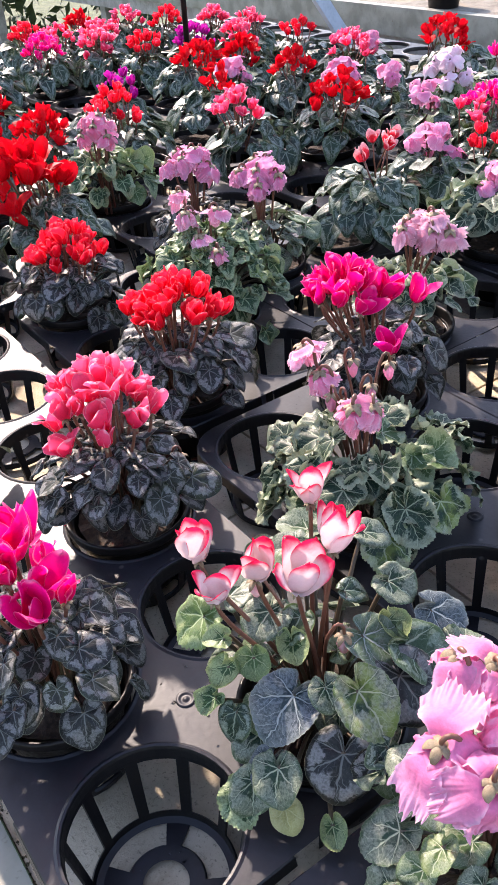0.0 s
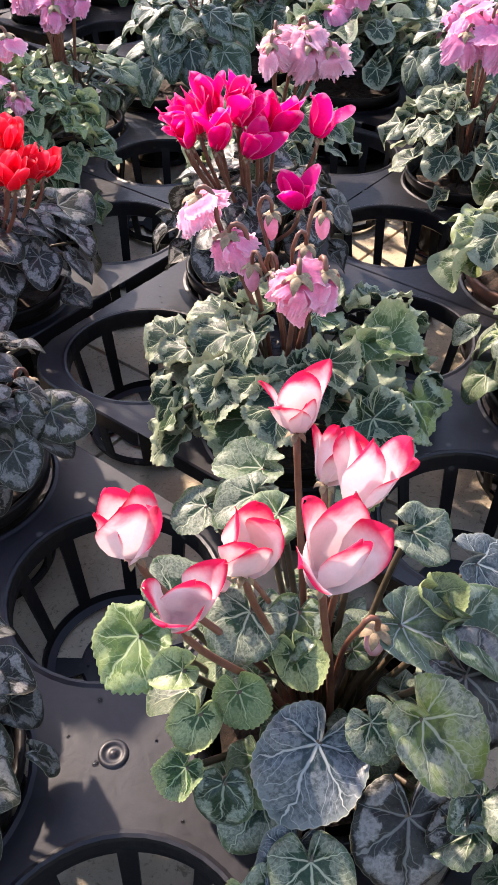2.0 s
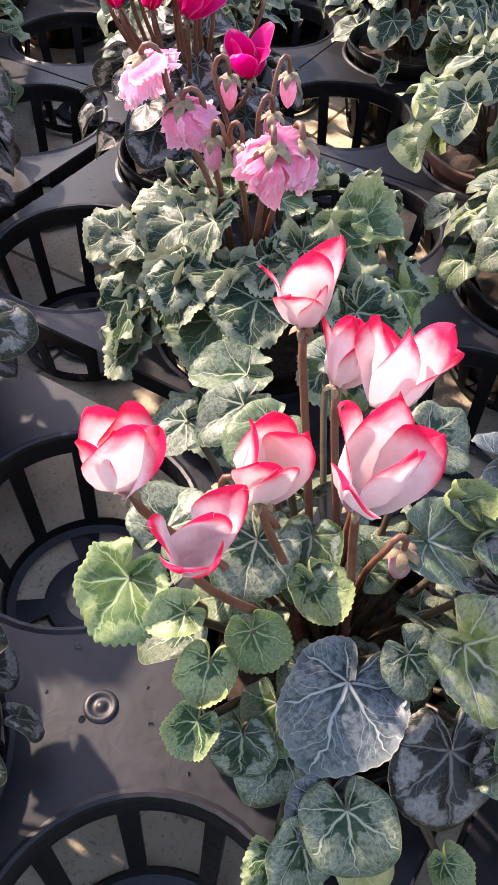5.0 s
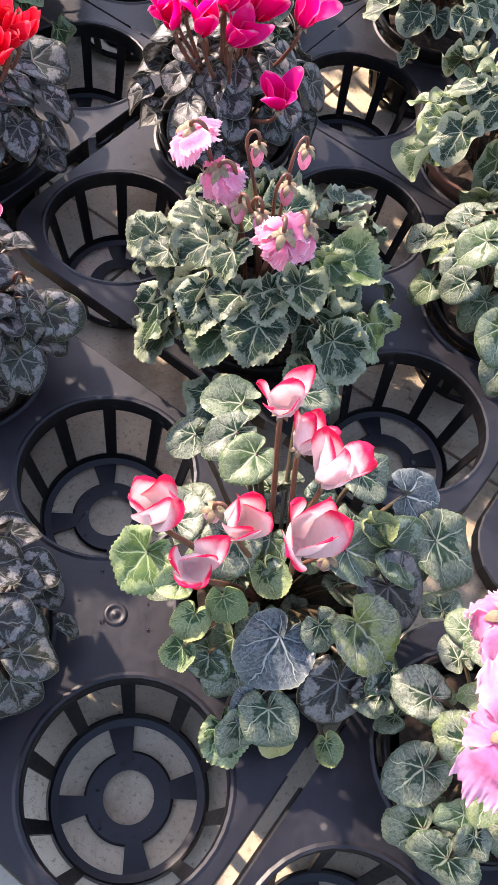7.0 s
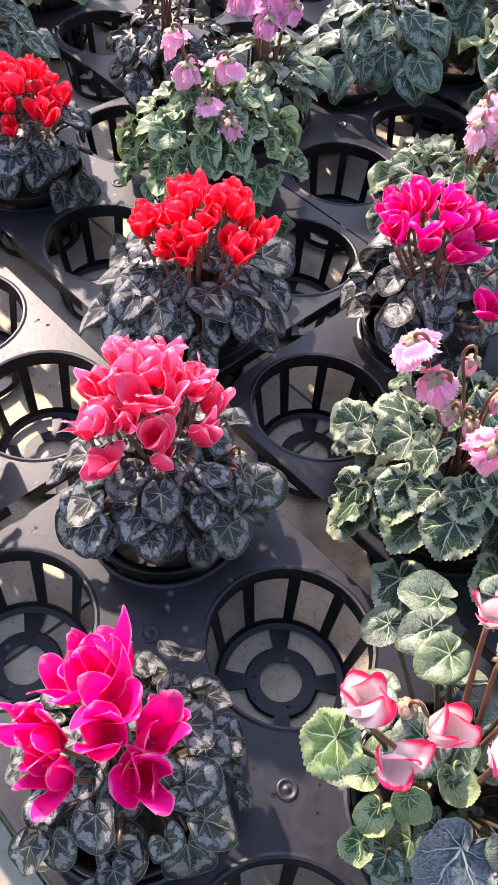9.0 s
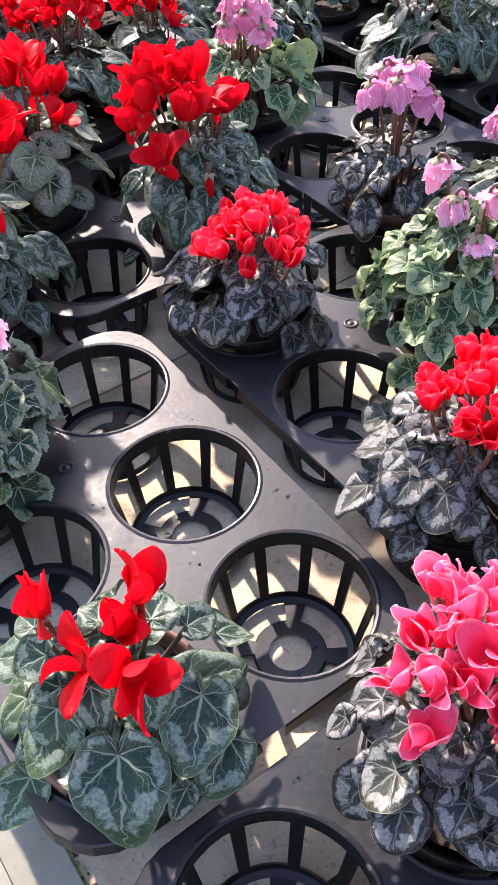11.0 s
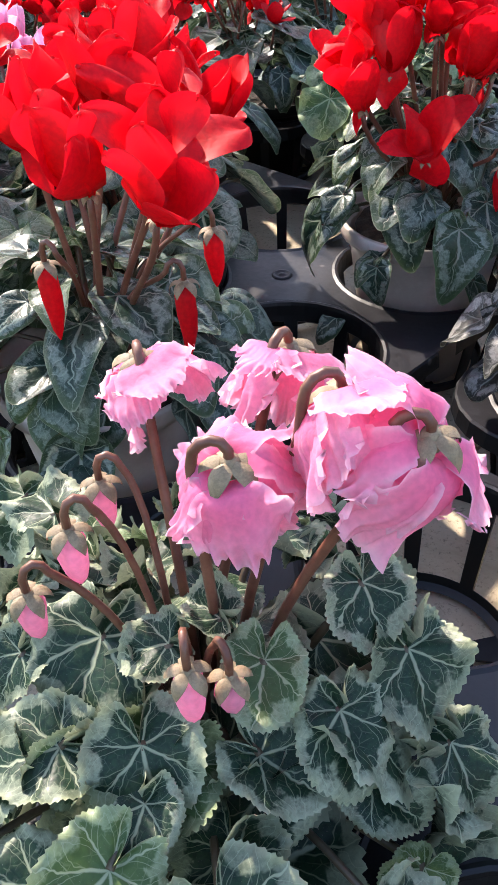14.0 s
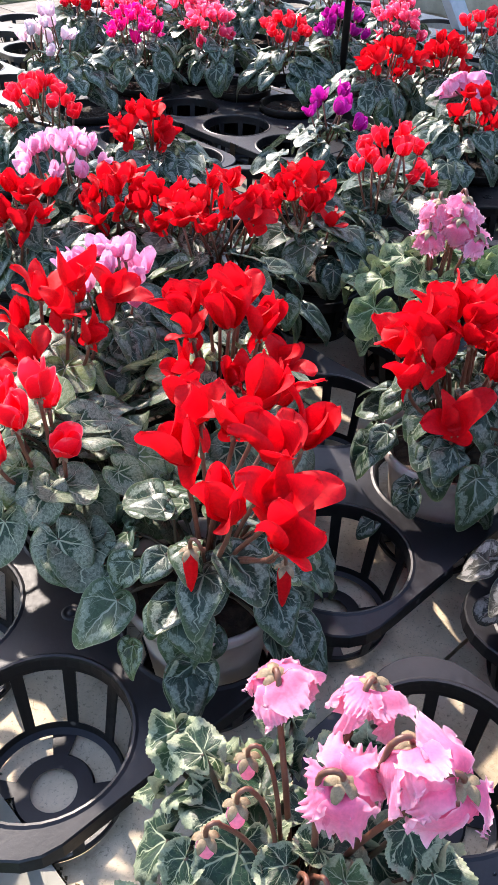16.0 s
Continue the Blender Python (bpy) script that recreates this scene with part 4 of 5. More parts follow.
vs, fs = block(-0.024, 0.024, -0.024, 0.024, -0.75, 1.9)
brace = tagged(new("steel_brace", mesh_of("steel_brace", vs, fs, [M_POST], False)), "leaning square steel brace painted blue-grey", "post")
brace.matrix_basis = pose(0.47, 3.83, 0.0, 0, -35, 20)
vs, fs = block(-0.035, 0.035, -0.035, 0.035, 0.0, 3.0)
post = tagged(new("steel_post", mesh_of("steel_post", vs, fs, [M_POST], False)), "upright blue-grey steel post of the greenhouse", "post")
post.matrix_basis = pose(1.06, 4.45, -0.72, 0, 0, 30)
vs, fs = tube([(0, 0, 0.005), (0.004, 0, 0.5), (0.0, 0.003, 1.1)], [0.009] * 3, 10)
stake = tagged(new("black_stake", mesh_of("black_stake", vs, fs, [M_POT])), "thin black upright stake standing among the pots", "stake")
stake.matrix_basis = Matrix.Translation((-0.183, 3.0, 0))


def empty_pot(x, y, z, r, h, label):
    vs, fs = lathe([(0.0, 0.0), (r * 0.74, 0.0), (r * 0.76, 0.004), (r * 0.94, h - 0.03), (r, h - 0.028), (r, h), (r - 0.006, h), (r * 0.90, h - 0.04), (r * 0.72, 0.01), (0.0, 0.01)], 40)
    ob = tagged(new("nursery_pot", mesh_of("nursery_pot", vs, fs, [M_POT])), label, "plant pot", "empty pots on the far bench")
    ob.matrix_basis = Matrix.Translation((x, y, z))
    return ob


for dx, dy, r, h in ((0.86, 4.10, 0.085, 0.15), (1.30, 4.05, 0.075, 0.06), (1.44, 4.10, 0.075, 0.06), (1.37, 4.24, 0.075, 0.06), (1.52, 4.24, 0.075, 0.06)):
    empty_pot(dx, dy, 0.145, r, h, "empty black plastic nursery pot on the neighbouring bench")


def hedge(cx, cy, w, d_, h, seed):
    """Dim greenery beyond the benches: stems and loose leaf clumps."""
    rng = random.Random(seed)
    vs, fs = [], []
    for i in range(2600):
        x, y = rng.uniform(-w, w), rng.uniform(-d_, d_)
        z = h * rng.random() ** 0.8 * (0.75 + 0.35 * noise.noise(Vector((x * 0.8, seed, 0))))
        s = rng.uniform(0.05, 0.13)
        a, b = Vector((rng.gauss(0, 1), rng.gauss(0, 1), rng.gauss(0, 1))).normalized(), Vector((rng.gauss(0, 1), rng.gauss(0, 1), rng.gauss(0, 1)))
        b = (b - a * b.dot(a)).normalized()
        c = Vector((x, y, z))
        k = len(vs)
        vs += [c - a * s, c + b * s * 0.4, c + a * s, c - b * s * 0.4]
        fs.append((k, k + 1, k + 2, k + 3))
    ob = tagged(new("greenery", mesh_of("greenery", vs, fs, [M_HEDGE], False)), "dim green planting beyond the benches", "plants", "", "stuff")
    ob.matrix_basis = pose(cx, cy, -0.72, 0, 0, 0)


hedge(-1.5, 9.5, 5.0, 0.8, 1.5, 4)
hedge(3.5, 10.5, 4.0, 0.8, 1.6, 9)

# ---------------------------------------------------------------- trays
T1, T2, T3, T4 = (0.565, 0.297), (1.113, 0.287), (0.568, 0.693), (1.116, 0.675)
for u, v in (T1, T2, T3, T4, (0.022, 0.297), (0.022, 0.690)):
    tray(u, v)
tray(1.700, 0.240)
tray(1.672, 0.565, lift=0.004)
for u, v in ((0.500, 1.043), (1.030, 1.030), (1.560, 1.000), (-0.032, 1.043)):
    tray(u, v)
far = [(u, v) for v in (1.40, 1.76, 2.12, 2.48) for u in (-0.10, 0.432, 0.964, 1.496, 2.028, 2.560, 3.092, 3.624)]
far += [(2.235, 0.29), (2.770, 0.29), (3.30, 0.29), (2.206, 0.645), (2.740, 0.645), (3.28, 0.645), (2.112, 1.00), (2.645, 1.00), (3.18, 1.00)]
for u, v in far:
    tray(u, v, 0.0, baskets=(v < 1.9))

# ---------------------------------------------------------------- potted cyclamens along the near side
t1 = lambda c, r: place(T1[0] + r * PITCH, T1[1] + (c - 0.5) * PITCH)
t2 = lambda c, r: place(T2[0] + r * PITCH, T2[1] + (c - 0.5) * PITCH)
t3 = lambda c, r: place(T3[0] + r * PITCH, T3[1] + (c - 0.5) * PITCH)
t4 = lambda c, r: place(T4[0] + r * PITCH, T4[1] + (c - 0.5) * PITCH)

white_plant = cyclamen(t1(1, -1), "white", "cyclamen with white, red-tipped flowers and silver-veined leaves", "up", "silver", 34, 0.140, (0.018, 0.028), 0.168,
                       flowers=[(-0.001, 0.061, 0.298, 0.0, 0.1, 0.95), (0.010, 0.045, 0.274, 0.35, 0.0, 0.85), (0.014, 0.013, 0.288, 0.25, 0.1, 1.05), (-0.016, -0.024, 0.284, 0.25, -0.10, 1.12),
                                (-0.047, -0.004, 0.278, 0.0, -0.05, 1.0), (-0.093, 0.017, 0.281, -0.15, 0.1, 1.08), (-0.080, -0.016, 0.268, 0.15, -0.15, 0.95)], seed=3,
                       buds=[(-0.05, 0.03, 0.235, 2.5, 0.6), (0.02, -0.015, 0.215, 0.0, 0.7)])
leaf_on(white_plant, (-0.034, -0.104, 0.122), (-0.031, -0.124, 0.106), "yellow", 3)
leaf_on(white_plant, (-0.023, -0.052, 0.192), (-0.054, -0.082, 0.167), "blue")
leaf_on(white_plant, (0.002, -0.055, 0.205), (0.010, -0.075, 0.193), "silver")
leaf_on(white_plant, (0.027, -0.060, 0.205), (0.051, -0.092, 0.181), "silver")
leaf_on(white_plant, (-0.054, -0.018, 0.200), (-0.053, -0.038, 0.185), "lime")
leaf_on(white_plant, (-0.079, -0.002, 0.205), (-0.101, -0.003, 0.205), "lime")
leaf_on(white_plant, (-0.075, -0.022, 0.195), (-0.087, -0.037, 0.177), "lime")
leaf_on(white_plant, (-0.087, -0.038, 0.175), (-0.105, -0.047, 0.166), "green")
leaf_on(white_plant, (-0.097, 0.024, 0.205), (-0.127, 0.005, 0.192), "green", 4)
leaf_on(white_plant, (-0.074, 0.038, 0.212), (-0.052, 0.064, 0.218), "silver")
leaf_on(white_plant, (-0.039, 0.014, 0.218), (-0.060, -0.013, 0.210), "silver")
leaf_on(white_plant, (-0.014, 0.009, 0.215), (-0.030, -0.016, 0.203), "deep")
leaf_on(white_plant, (-0.022, -0.008, 0.205), (-0.018, -0.034, 0.193), "lime")
leaf_on(white_plant, (0.036, -0.011, 0.212), (0.067, -0.030, 0.199), "blue")
leaf_on(white_plant, (-0.070, -0.048, 0.170), (-0.079, -0.068, 0.146), "deep")
leaf_on(white_plant, (-0.043, -0.081, 0.150), (-0.058, -0.102, 0.129), "blue")
leaf_on(white_plant, (0.013, -0.087, 0.165), (0.001, -0.121, 0.135), "dark")
leaf_on(white_plant, (0.002, -0.118, 0.118), (0.005, -0.138, 0.110), "lime")
leaf_on(white_plant, (0.046, -0.092, 0.180), (0.030, -0.104, 0.171), "deep")
leaf_on(white_plant, (0.035, -0.096, 0.165), (0.021, -0.111, 0.150), "dark")
leaf_on(white_plant, (-0.002, 0.118, 0.215), (-0.035, 0.131, 0.215), "silver")
leaf_on(white_plant, (-0.014, 0.093, 0.220), (-0.047, 0.087, 0.217), "silver")
leaf_on(white_plant, (-0.041, 0.106, 0.205), (-0.069, 0.097, 0.196), "silver")
leaf_on(white_plant, (-0.007, 0.070, 0.225), (-0.038, 0.053, 0.223), "silver")
leaf_on(white_plant, (0.062, 0.036, 0.225), (0.090, 0.021, 0.213), "silver")
leaf_on(white_plant, (0.058, 0.002, 0.215), (0.071, -0.017, 0.203), "lime")
leaf_on(white_plant, (0.097, 0.020, 0.205), (0.131, 0.011, 0.187), "blue")
leaf_on(white_plant, (0.069, -0.016, 0.205), (0.114, -0.028, 0.184), "deep")
leaf_on(white_plant, (0.112, -0.014, 0.190), (0.148, -0.045, 0.169), "silver")
leaf_on(white_plant, (0.062, -0.039, 0.195), (0.090, -0.072, 0.168), "dark")
leaf_on(white_plant, (0.051, 0.121, 0.205), (0.085, 0.128, 0.196), "silver")
leaf_on(white_plant, (-0.068, -0.089, 0.125), (-0.062, -0.120, 0.113), "green")
leaf_on(white_plant, (0.024, 0.027, 0.225), (0.048, 0.032, 0.223), "deep")
cyclamen(t1(0, 0), "magenta", "cyclamen with magenta flowers and dark marbled leaves", "up", "dark", 50, 0.120, (0.019, 0.030), 0.195,
         cluster=(12, -0.012, -0.002, 0.205, 0.278, 0.050, 1.05), seed=5)
cyclamen(t1(1, 1), "rose", "cyclamen with a dense head of rose-pink flowers", "up", "dark", 56, 0.128, (0.020, 0.032), 0.206,
         cluster=(22, -0.012, 0.012, 0.215, 0.285, 0.056, 0.95), seed=7, buds=[(0.070, 0.010, 0.178, 0.3, 1.0), (0.075, -0.012, 0.168, 0.2, 0.9), (-0.06, -0.055, 0.16, 3.6, 0.8)])
scarlet_plant = cyclamen(t2(0, -1), "red", "cyclamen with a few twisted scarlet flowers", "up", "deep", 22, 0.120, (0.022, 0.034), 0.165,
                         flowers=[(-0.038, 0.012, 0.230, -0.3, 0.2, 1.05), (0.030, 0.018, 0.236, 0.2, 0.2, 1.0), (0.028, -0.034, 0.220, 0.5, -0.5, 1.15), (-0.006, -0.022, 0.222, -0.5, -0.3, 1.05), (0.017, 0.004, 0.218, 0.1, -0.1, 0.9)], seed=11, pot="brown")
leaf_on(scarlet_plant, (0.018, -0.069, 0.180), (0.023, -0.124, 0.152), "deep")
leaf_on(scarlet_plant, (0.059, -0.025, 0.190), (0.113, -0.005, 0.188), "deep")
leaf_on(scarlet_plant, (0.074, -0.033, 0.195), (0.067, -0.082, 0.175), "deep")
leaf_on(scarlet_plant, (0.092, -0.051, 0.165), (0.075, -0.087, 0.148), "deep")
leaf_on(scarlet_plant, (-0.038, -0.005, 0.200), (-0.067, -0.014, 0.192), "deep")
leaf_on(scarlet_plant, (-0.028, -0.038, 0.185), (-0.027, -0.078, 0.165), "deep")
leaf_on(scarlet_plant, (0.035, -0.027, 0.215), (0.042, -0.066, 0.200), "deep")
leaf_on(scarlet_plant, (-0.002, -0.032, 0.205), (0.007, -0.062, 0.195), "deep")
leaf_on(scarlet_plant, (0.061, 0.018, 0.200), (0.084, 0.036, 0.195), "deep")
leaf_on(scarlet_plant, (0.036, 0.018, 0.210), (0.047, 0.050, 0.208), "deep")
leaf_on(scarlet_plant, (0.062, -0.078, 0.145), (0.050, -0.099, 0.132), "deep")
leaf_on(scarlet_plant, (-0.035, -0.039, 0.175), (-0.053, -0.064, 0.162), "deep")
leaf_on(scarlet_plant, (-0.051, 0.018, 0.200), (-0.073, 0.036, 0.195), "deep")
leaf_on(scarlet_plant, (0.004, -0.062, 0.170), (-0.046, -0.051, 0.165), "deep")
pink_plant = cyclamen(t2(0, 1), "pink", "cyclamen with large frilled pink flowers and pale-margined leaves", "frill", "broad", 52, 0.165, (0.025, 0.043), 0.180, level=2,
                      flowers=[(-0.006, 0.070, 0.278, -0.25, 0.1, 0.92), (0.050, 0.050, 0.288, 0.1, 0.15, 0.90), (0.020, -0.006, 0.284, -0.25, -0.25, 0.98), (0.058, 0.002, 0.300, -0.25, 0.55, 0.85), (0.080, -0.020, 0.296, 0.40, -0.25, 1.08)],
                      seed=13, buds=[(-0.036, 0.002, 0.258, 3.4, 0.9), (-0.026, 0.034, 0.250, 3.0, 0.8), (-0.054, -0.004, 0.236, 3.4, 0.8), (-0.002, -0.040, 0.228, -1.6, 1.0), (0.012, -0.036, 0.216, -1.2, 0.7)])
leaf_on(pink_plant, (-0.022, -0.039, 0.190), (-0.018, -0.067, 0.172), "broad")
leaf_on(pink_plant, (-0.034, 0.004, 0.200), (-0.049, -0.027, 0.184), "broad")
leaf_on(pink_plant, (-0.066, 0.006, 0.195), (-0.079, -0.008, 0.186), "broad")
leaf_on(pink_plant, (-0.008, -0.012, 0.210), (-0.029, -0.011, 0.208), "broad")
leaf_on(pink_plant, (0.026, -0.022, 0.205), (0.018, -0.044, 0.194), "broad")
leaf_on(pink_plant, (0.051, -0.038, 0.190), (0.055, -0.066, 0.174), "broad")
leaf_on(pink_plant, (0.082, -0.020, 0.195), (0.087, -0.048, 0.179), "broad")
leaf_on(pink_plant, (0.068, -0.001, 0.215), (0.073, -0.025, 0.204), "broad")
leaf_on(pink_plant, (-0.022, -0.064, 0.140), (-0.080, -0.055, 0.138), "broad")
leaf_on(pink_plant, (0.023, -0.047, 0.165), (-0.005, -0.066, 0.147), "broad")
leaf_on(pink_plant, (0.006, -0.066, 0.135), (0.058, -0.059, 0.137), "broad")
leaf_on(pink_plant, (0.094, -0.044, 0.165), (0.103, -0.068, 0.149), "broad")
leaf_on(pink_plant, (0.076, -0.075, 0.135), (0.064, -0.087, 0.124), "broad")
leaf_on(pink_plant, (-0.044, -0.035, 0.180), (-0.062, -0.042, 0.171), "broad")
leaf_on(pink_plant, (-0.067, 0.087, 0.205), (-0.077, 0.059, 0.198), "broad")
leaf_on(pink_plant, (-0.051, 0.062, 0.215), (-0.065, 0.087, 0.215), "broad")
leaf_on(pink_plant, (-0.080, -0.021, 0.175), (-0.075, -0.044, 0.164), "broad")
leaf_on(pink_plant, (-0.015, -0.066, 0.125), (-0.022, -0.085, 0.116), "broad")
leaf_on(pink_plant, (0.016, -0.072, 0.120), (0.011, -0.088, 0.109), "broad")
leaf_on(pink_plant, (0.046, -0.075, 0.115), (0.048, -0.093, 0.106), "broad")
leaf_on(pink_plant, (0.012, -0.008, 0.215), (0.000, 0.006, 0.215), "broad")
cyclamen(t3(0, 0), "blossom", "cyclamen with frilled pink flowers, buds and serrated grey-green leaves", "frill", "broad", 52, 0.165, (0.026, 0.042), 0.200, level=2,
         flowers=[(-0.066, 0.040, 0.298, -0.2, 0.1, 0.80), (-0.050, 0.012, 0.280, -0.1, 0.0, 0.70), (-0.023, -0.066, 0.286, 0.1, -0.2, 0.82), (-0.002, -0.060, 0.282, 0.3, -0.1, 0.72)],
         seed=17, buds=[(-0.013, 0.028, 0.285, -0.5, 0.7), (0.024, 0.018, 0.285, 0.3, 0.7), (-0.040, -0.015, 0.27, 2.0, 0.7), (-0.026, -0.028, 0.27, -1.0, 0.7), (0.002, -0.008, 0.275, 0.2, 0.7)])
cyclamen(t3(1, -1), "red", "cyclamen in leaf with a single red flower", "up", "silver", 44, 0.135, (0.020, 0.036), 0.19,
         flowers=[(0.03, 0.05, 0.235), (0.05, 0.02, 0.22)], seed=19)
cyclamen(t3(1, 1), "magenta", "cyclamen with tall deep magenta flowers above sparse dark leaves", "up", "dark", 52, 0.125, (0.022, 0.034), 0.212,
         flowers=[(0.042, -0.058, 0.275), (0.005, -0.120, 0.240)], cluster=(15, -0.035, -0.026, 0.232, 0.300, 0.046, 0.95), seed=23)
cyclamen(t4(0, -1), "coral", "cyclamen with a broad head of bright red flowers over dark leaves", "up", "dark", 54, 0.140, (0.024, 0.040), 0.205,
         cluster=(26, 0.010, -0.034, 0.215, 0.278, 0.062, 0.88), seed=29, shift=(0.0, -0.025))
cyclamen(t4(0, 1), "coral", "cyclamen with coral-red flowers in a dark pot", "up", "dark", 50, 0.132, (0.022, 0.036), 0.190,
         cluster=(20, 0.012, -0.020, 0.185, 0.255, 0.055, 0.88), seed=31)
cyclamen(t4(1, 0), "blossom", "cyclamen with small drooping pink flowers and many jagged green leaves", "frill", "green", 130, 0.165, (0.019, 0.030), 0.235, fall=0.75,
         flowers=[(-0.045, 0.030, 0.300, 0, 0, 0.75), (-0.030, -0.010, 0.280, 0, 0, 0.75), (0.020, 0.0, 0.280, 0, 0, 0.7), (-0.01, -0.04, 0.252, 0, 0, 0.6), (0.02, -0.06, 0.235, 0, 0, 0.55)], seed=37)
cyclamen(place(0.02 + PITCH, 0.297 + 0.5 * PITCH), "lilac", "cyclamen with large ruffled mauve-pink flowers", "frill", "silver", 48, 0.140, (0.018, 0.031), 0.20, level=2,
         flowers=[(-0.026, 0.058, 0.285, -0.1, 0.1, 0.95), (-0.005, 0.046, 0.290, 0.2, 0, 0.95), (-0.048, -0.004, 0.275, -0.2, -0.1, 1.15), (0.004, 0.010, 0.280, 0.3, 0, 1.1), (-0.022, -0.030, 0.275, 0.1, -0.3, 1.15)], seed=41)
cyclamen(place(0.854, 0.955), "pale", "cyclamen with pale pink frilled flowers", "frill", "broad", 46, 0.140, (0.020, 0.036), 0.20,
         cluster=(7, 0.01, -0.045, 0.27, 0.308, 0.048, 0.95), seed=43)
cyclamen(place(0.500, 0.955), "pink", "cyclamen with pink flowers and grey-green leaves", "frill", "broad", 48, 0.140, (0.020, 0.036), 0.20, pot="brown",
         cluster=(4, 0.03, 0.02, 0.26, 0.285, 0.04, 0.95), seed=47)
cyclamen(place(0.676, 1.131), "lilac", "cyclamen with mauve-pink flowers and grey-green leaves", "frill", "broad", 48, 0.140, (0.020, 0.036), 0.20,
         cluster=(6, 0.0, 0.0, 0.26, 0.305, 0.05, 0.95), seed=53)
cyclamen(place(1.206, 0.942), "lilac", "cyclamen with drooping lilac-pink flowers", "frill", "silver", 44, 0.135, (0.018, 0.033), 0.20,
         cluster=(8, 0.0, -0.01, 0.273, 0.305, 0.052, 0.88), seed=59)
cyclamen(place(1.384, 0.912), "lilac", "cyclamen with soft mauve flowers in a brown pot", "frill", "dark", 42, 0.130, (0.018, 0.034), 0.18, pot="brown",
         cluster=(7, -0.01, 0.0, 0.245, 0.295, 0.052, 0.88), seed=61)
cyclamen(place(1.524, 0.328), "red", "cyclamen with big scarlet flowers in a white pot", "up", "deep", 56, 0.145, (0.022, 0.042), 0.230, pot="white", fall=1.1,
         flowers=[(0.044, -0.104, 0.302, 0.6, -0.5, 1.15), (0.044, -0.078, 0.312, 0.2, -0.2, 1.2), (0.014, -0.080, 0.308, -0.3, -0.3, 1.15), (0.079, -0.001, 0.305, 0.35, 0.0, 1.2), (0.024, -0.006, 0.325, 0.0, -0.1, 1.25),
                  (-0.015, -0.020, 0.310, -0.4, -0.1, 1.1), (0.050, -0.035, 0.318, 0.1, 0.0, 1.2), (0.000, 0.030, 0.310, -0.2, 0.2, 1.1), (0.050, 0.030, 0.320, 0.2, 0.2, 1.1), (0.070, 0.060, 0.300, 0.3, 0.3, 1.05), (-0.010, 0.065, 0.300, -0.2, 0.3, 1.0)],
         seed=67, buds=[(-0.015, -0.070, 0.262, 2.5, 1.6), (0.055, -0.080, 0.248, 0.0, 1.6), (0.075, -0.050, 0.262, 0.0, 1.2)])
cyclamen(place(1.496, 0.653), "red", "cyclamen with a full head of scarlet flowers in a white pot", "up", "deep", 60, 0.140, (0.022, 0.038), 0.245, pot="white", fall=1.1,
         cluster=(17, -0.022, -0.022, 0.235, 0.322, 0.066, 1.14), seed=71, buds=[(0.02, -0.09, 0.225, -1.0, 1.1)])

# ---------------------------------------------------------------- cyclamens further off
HOLES = []
for u, v in TRAYS:
    for c in (-0.5, 0.5):
        for r in (-1, 0, 1):
            HOLES.append((u + r * PITCH, v + c * PITCH))
TAKEN = [(0.389, 0.385), (0.565, 0.209), (0.741, 0.385), (0.937, 0.199), (1.289, 0.199), (0.568, 0.605), (0.392, 0.781), (0.744, 0.781), (0.940, 0.587), (1.292, 0.587), (1.116, 0.763),
         (0.198, 0.385), (0.854, 0.955), (0.500, 0.955), (0.676, 1.131), (1.206, 0.942), (1.384, 0.912), (1.524, 0.328), (1.496, 0.653), (1.560, 0.912)]
HOLES = [h for h in HOLES if all(math.hypot(h[0] - a, h[1] - b) > 0.05 for a, b in TAKEN)]


def far_plant(x, y, colour, label, kind="up", leaf="deep", n=14, seed=1, rad=0.07, hi=0.275, lo=0.215, leaves=40, fine=False, spread=0.135, size=0.92, pot="dark"):
    """A plant in the free hole nearest to where its head stands."""
    u, v = Vector((x, y, 0)).dot(U), Vector((x, y, 0)).dot(V)
    h = min(HOLES, key=lambda q: math.hypot(q[0] - u, q[1] - v))
    HOLES.remove(h)
    o = place(*h)
    dx, dy = x - o.x, y - o.y
    k = min(1.0, 0.085 / max(math.hypot(dx, dy), 1e-6))
    cyclamen(o, colour, label, kind, leaf, leaves, spread * 1.10, (0.027, 0.045), 0.222, cluster=(max(2, round(n * 0.85)), dx * k, dy * k, lo, hi + 0.008, rad * 0.74, size * 0.95), seed=seed, fine=fine, shift=(dx * k * 0.6, dy * k * 0.6), pot=pot)


R = "cyclamen with bright red flowers over dark leaves"
C = "cyclamen with coral-pink flowers over dark leaves"
K = "cyclamen with deep pink flowers over grey-green leaves"
far_plant(-0.784, 1.527, "coral", R, seed=101, n=9, hi=0.29, size=1.15, leaf="silver", fine=True)
far_plant(-0.762, 1.696, "red", R, seed=102, n=12, hi=0.30, rad=0.085, size=1.1, leaf="silver", fine=True, pot="brown")
far_plant(-0.596, 1.660, "red", R, seed=103, n=16, hi=0.30, rad=0.085, size=1.05, leaf="silver", fine=True)
far_plant(-0.296, 1.835, "pink", "cyclamen with big soft pink ruffled flowers", "frill", "green", 8, 104, 0.055, 0.315, 0.26, fine=True)
far_plant(-0.715, 1.812, "lilac", "cyclamen with light pink upright flowers", "up", "deep", 14, 105)
far_plant(-0.575, 1.930, "red", R, seed=106, n=16, hi=0.31, rad=0.075)
far_plant(-0.640, 1.985, "red", R, seed=107)
far_plant(-0.455, 2.036, "red", R, seed=108, n=16)
far_plant(-0.690, 2.080, "red", R, seed=109)
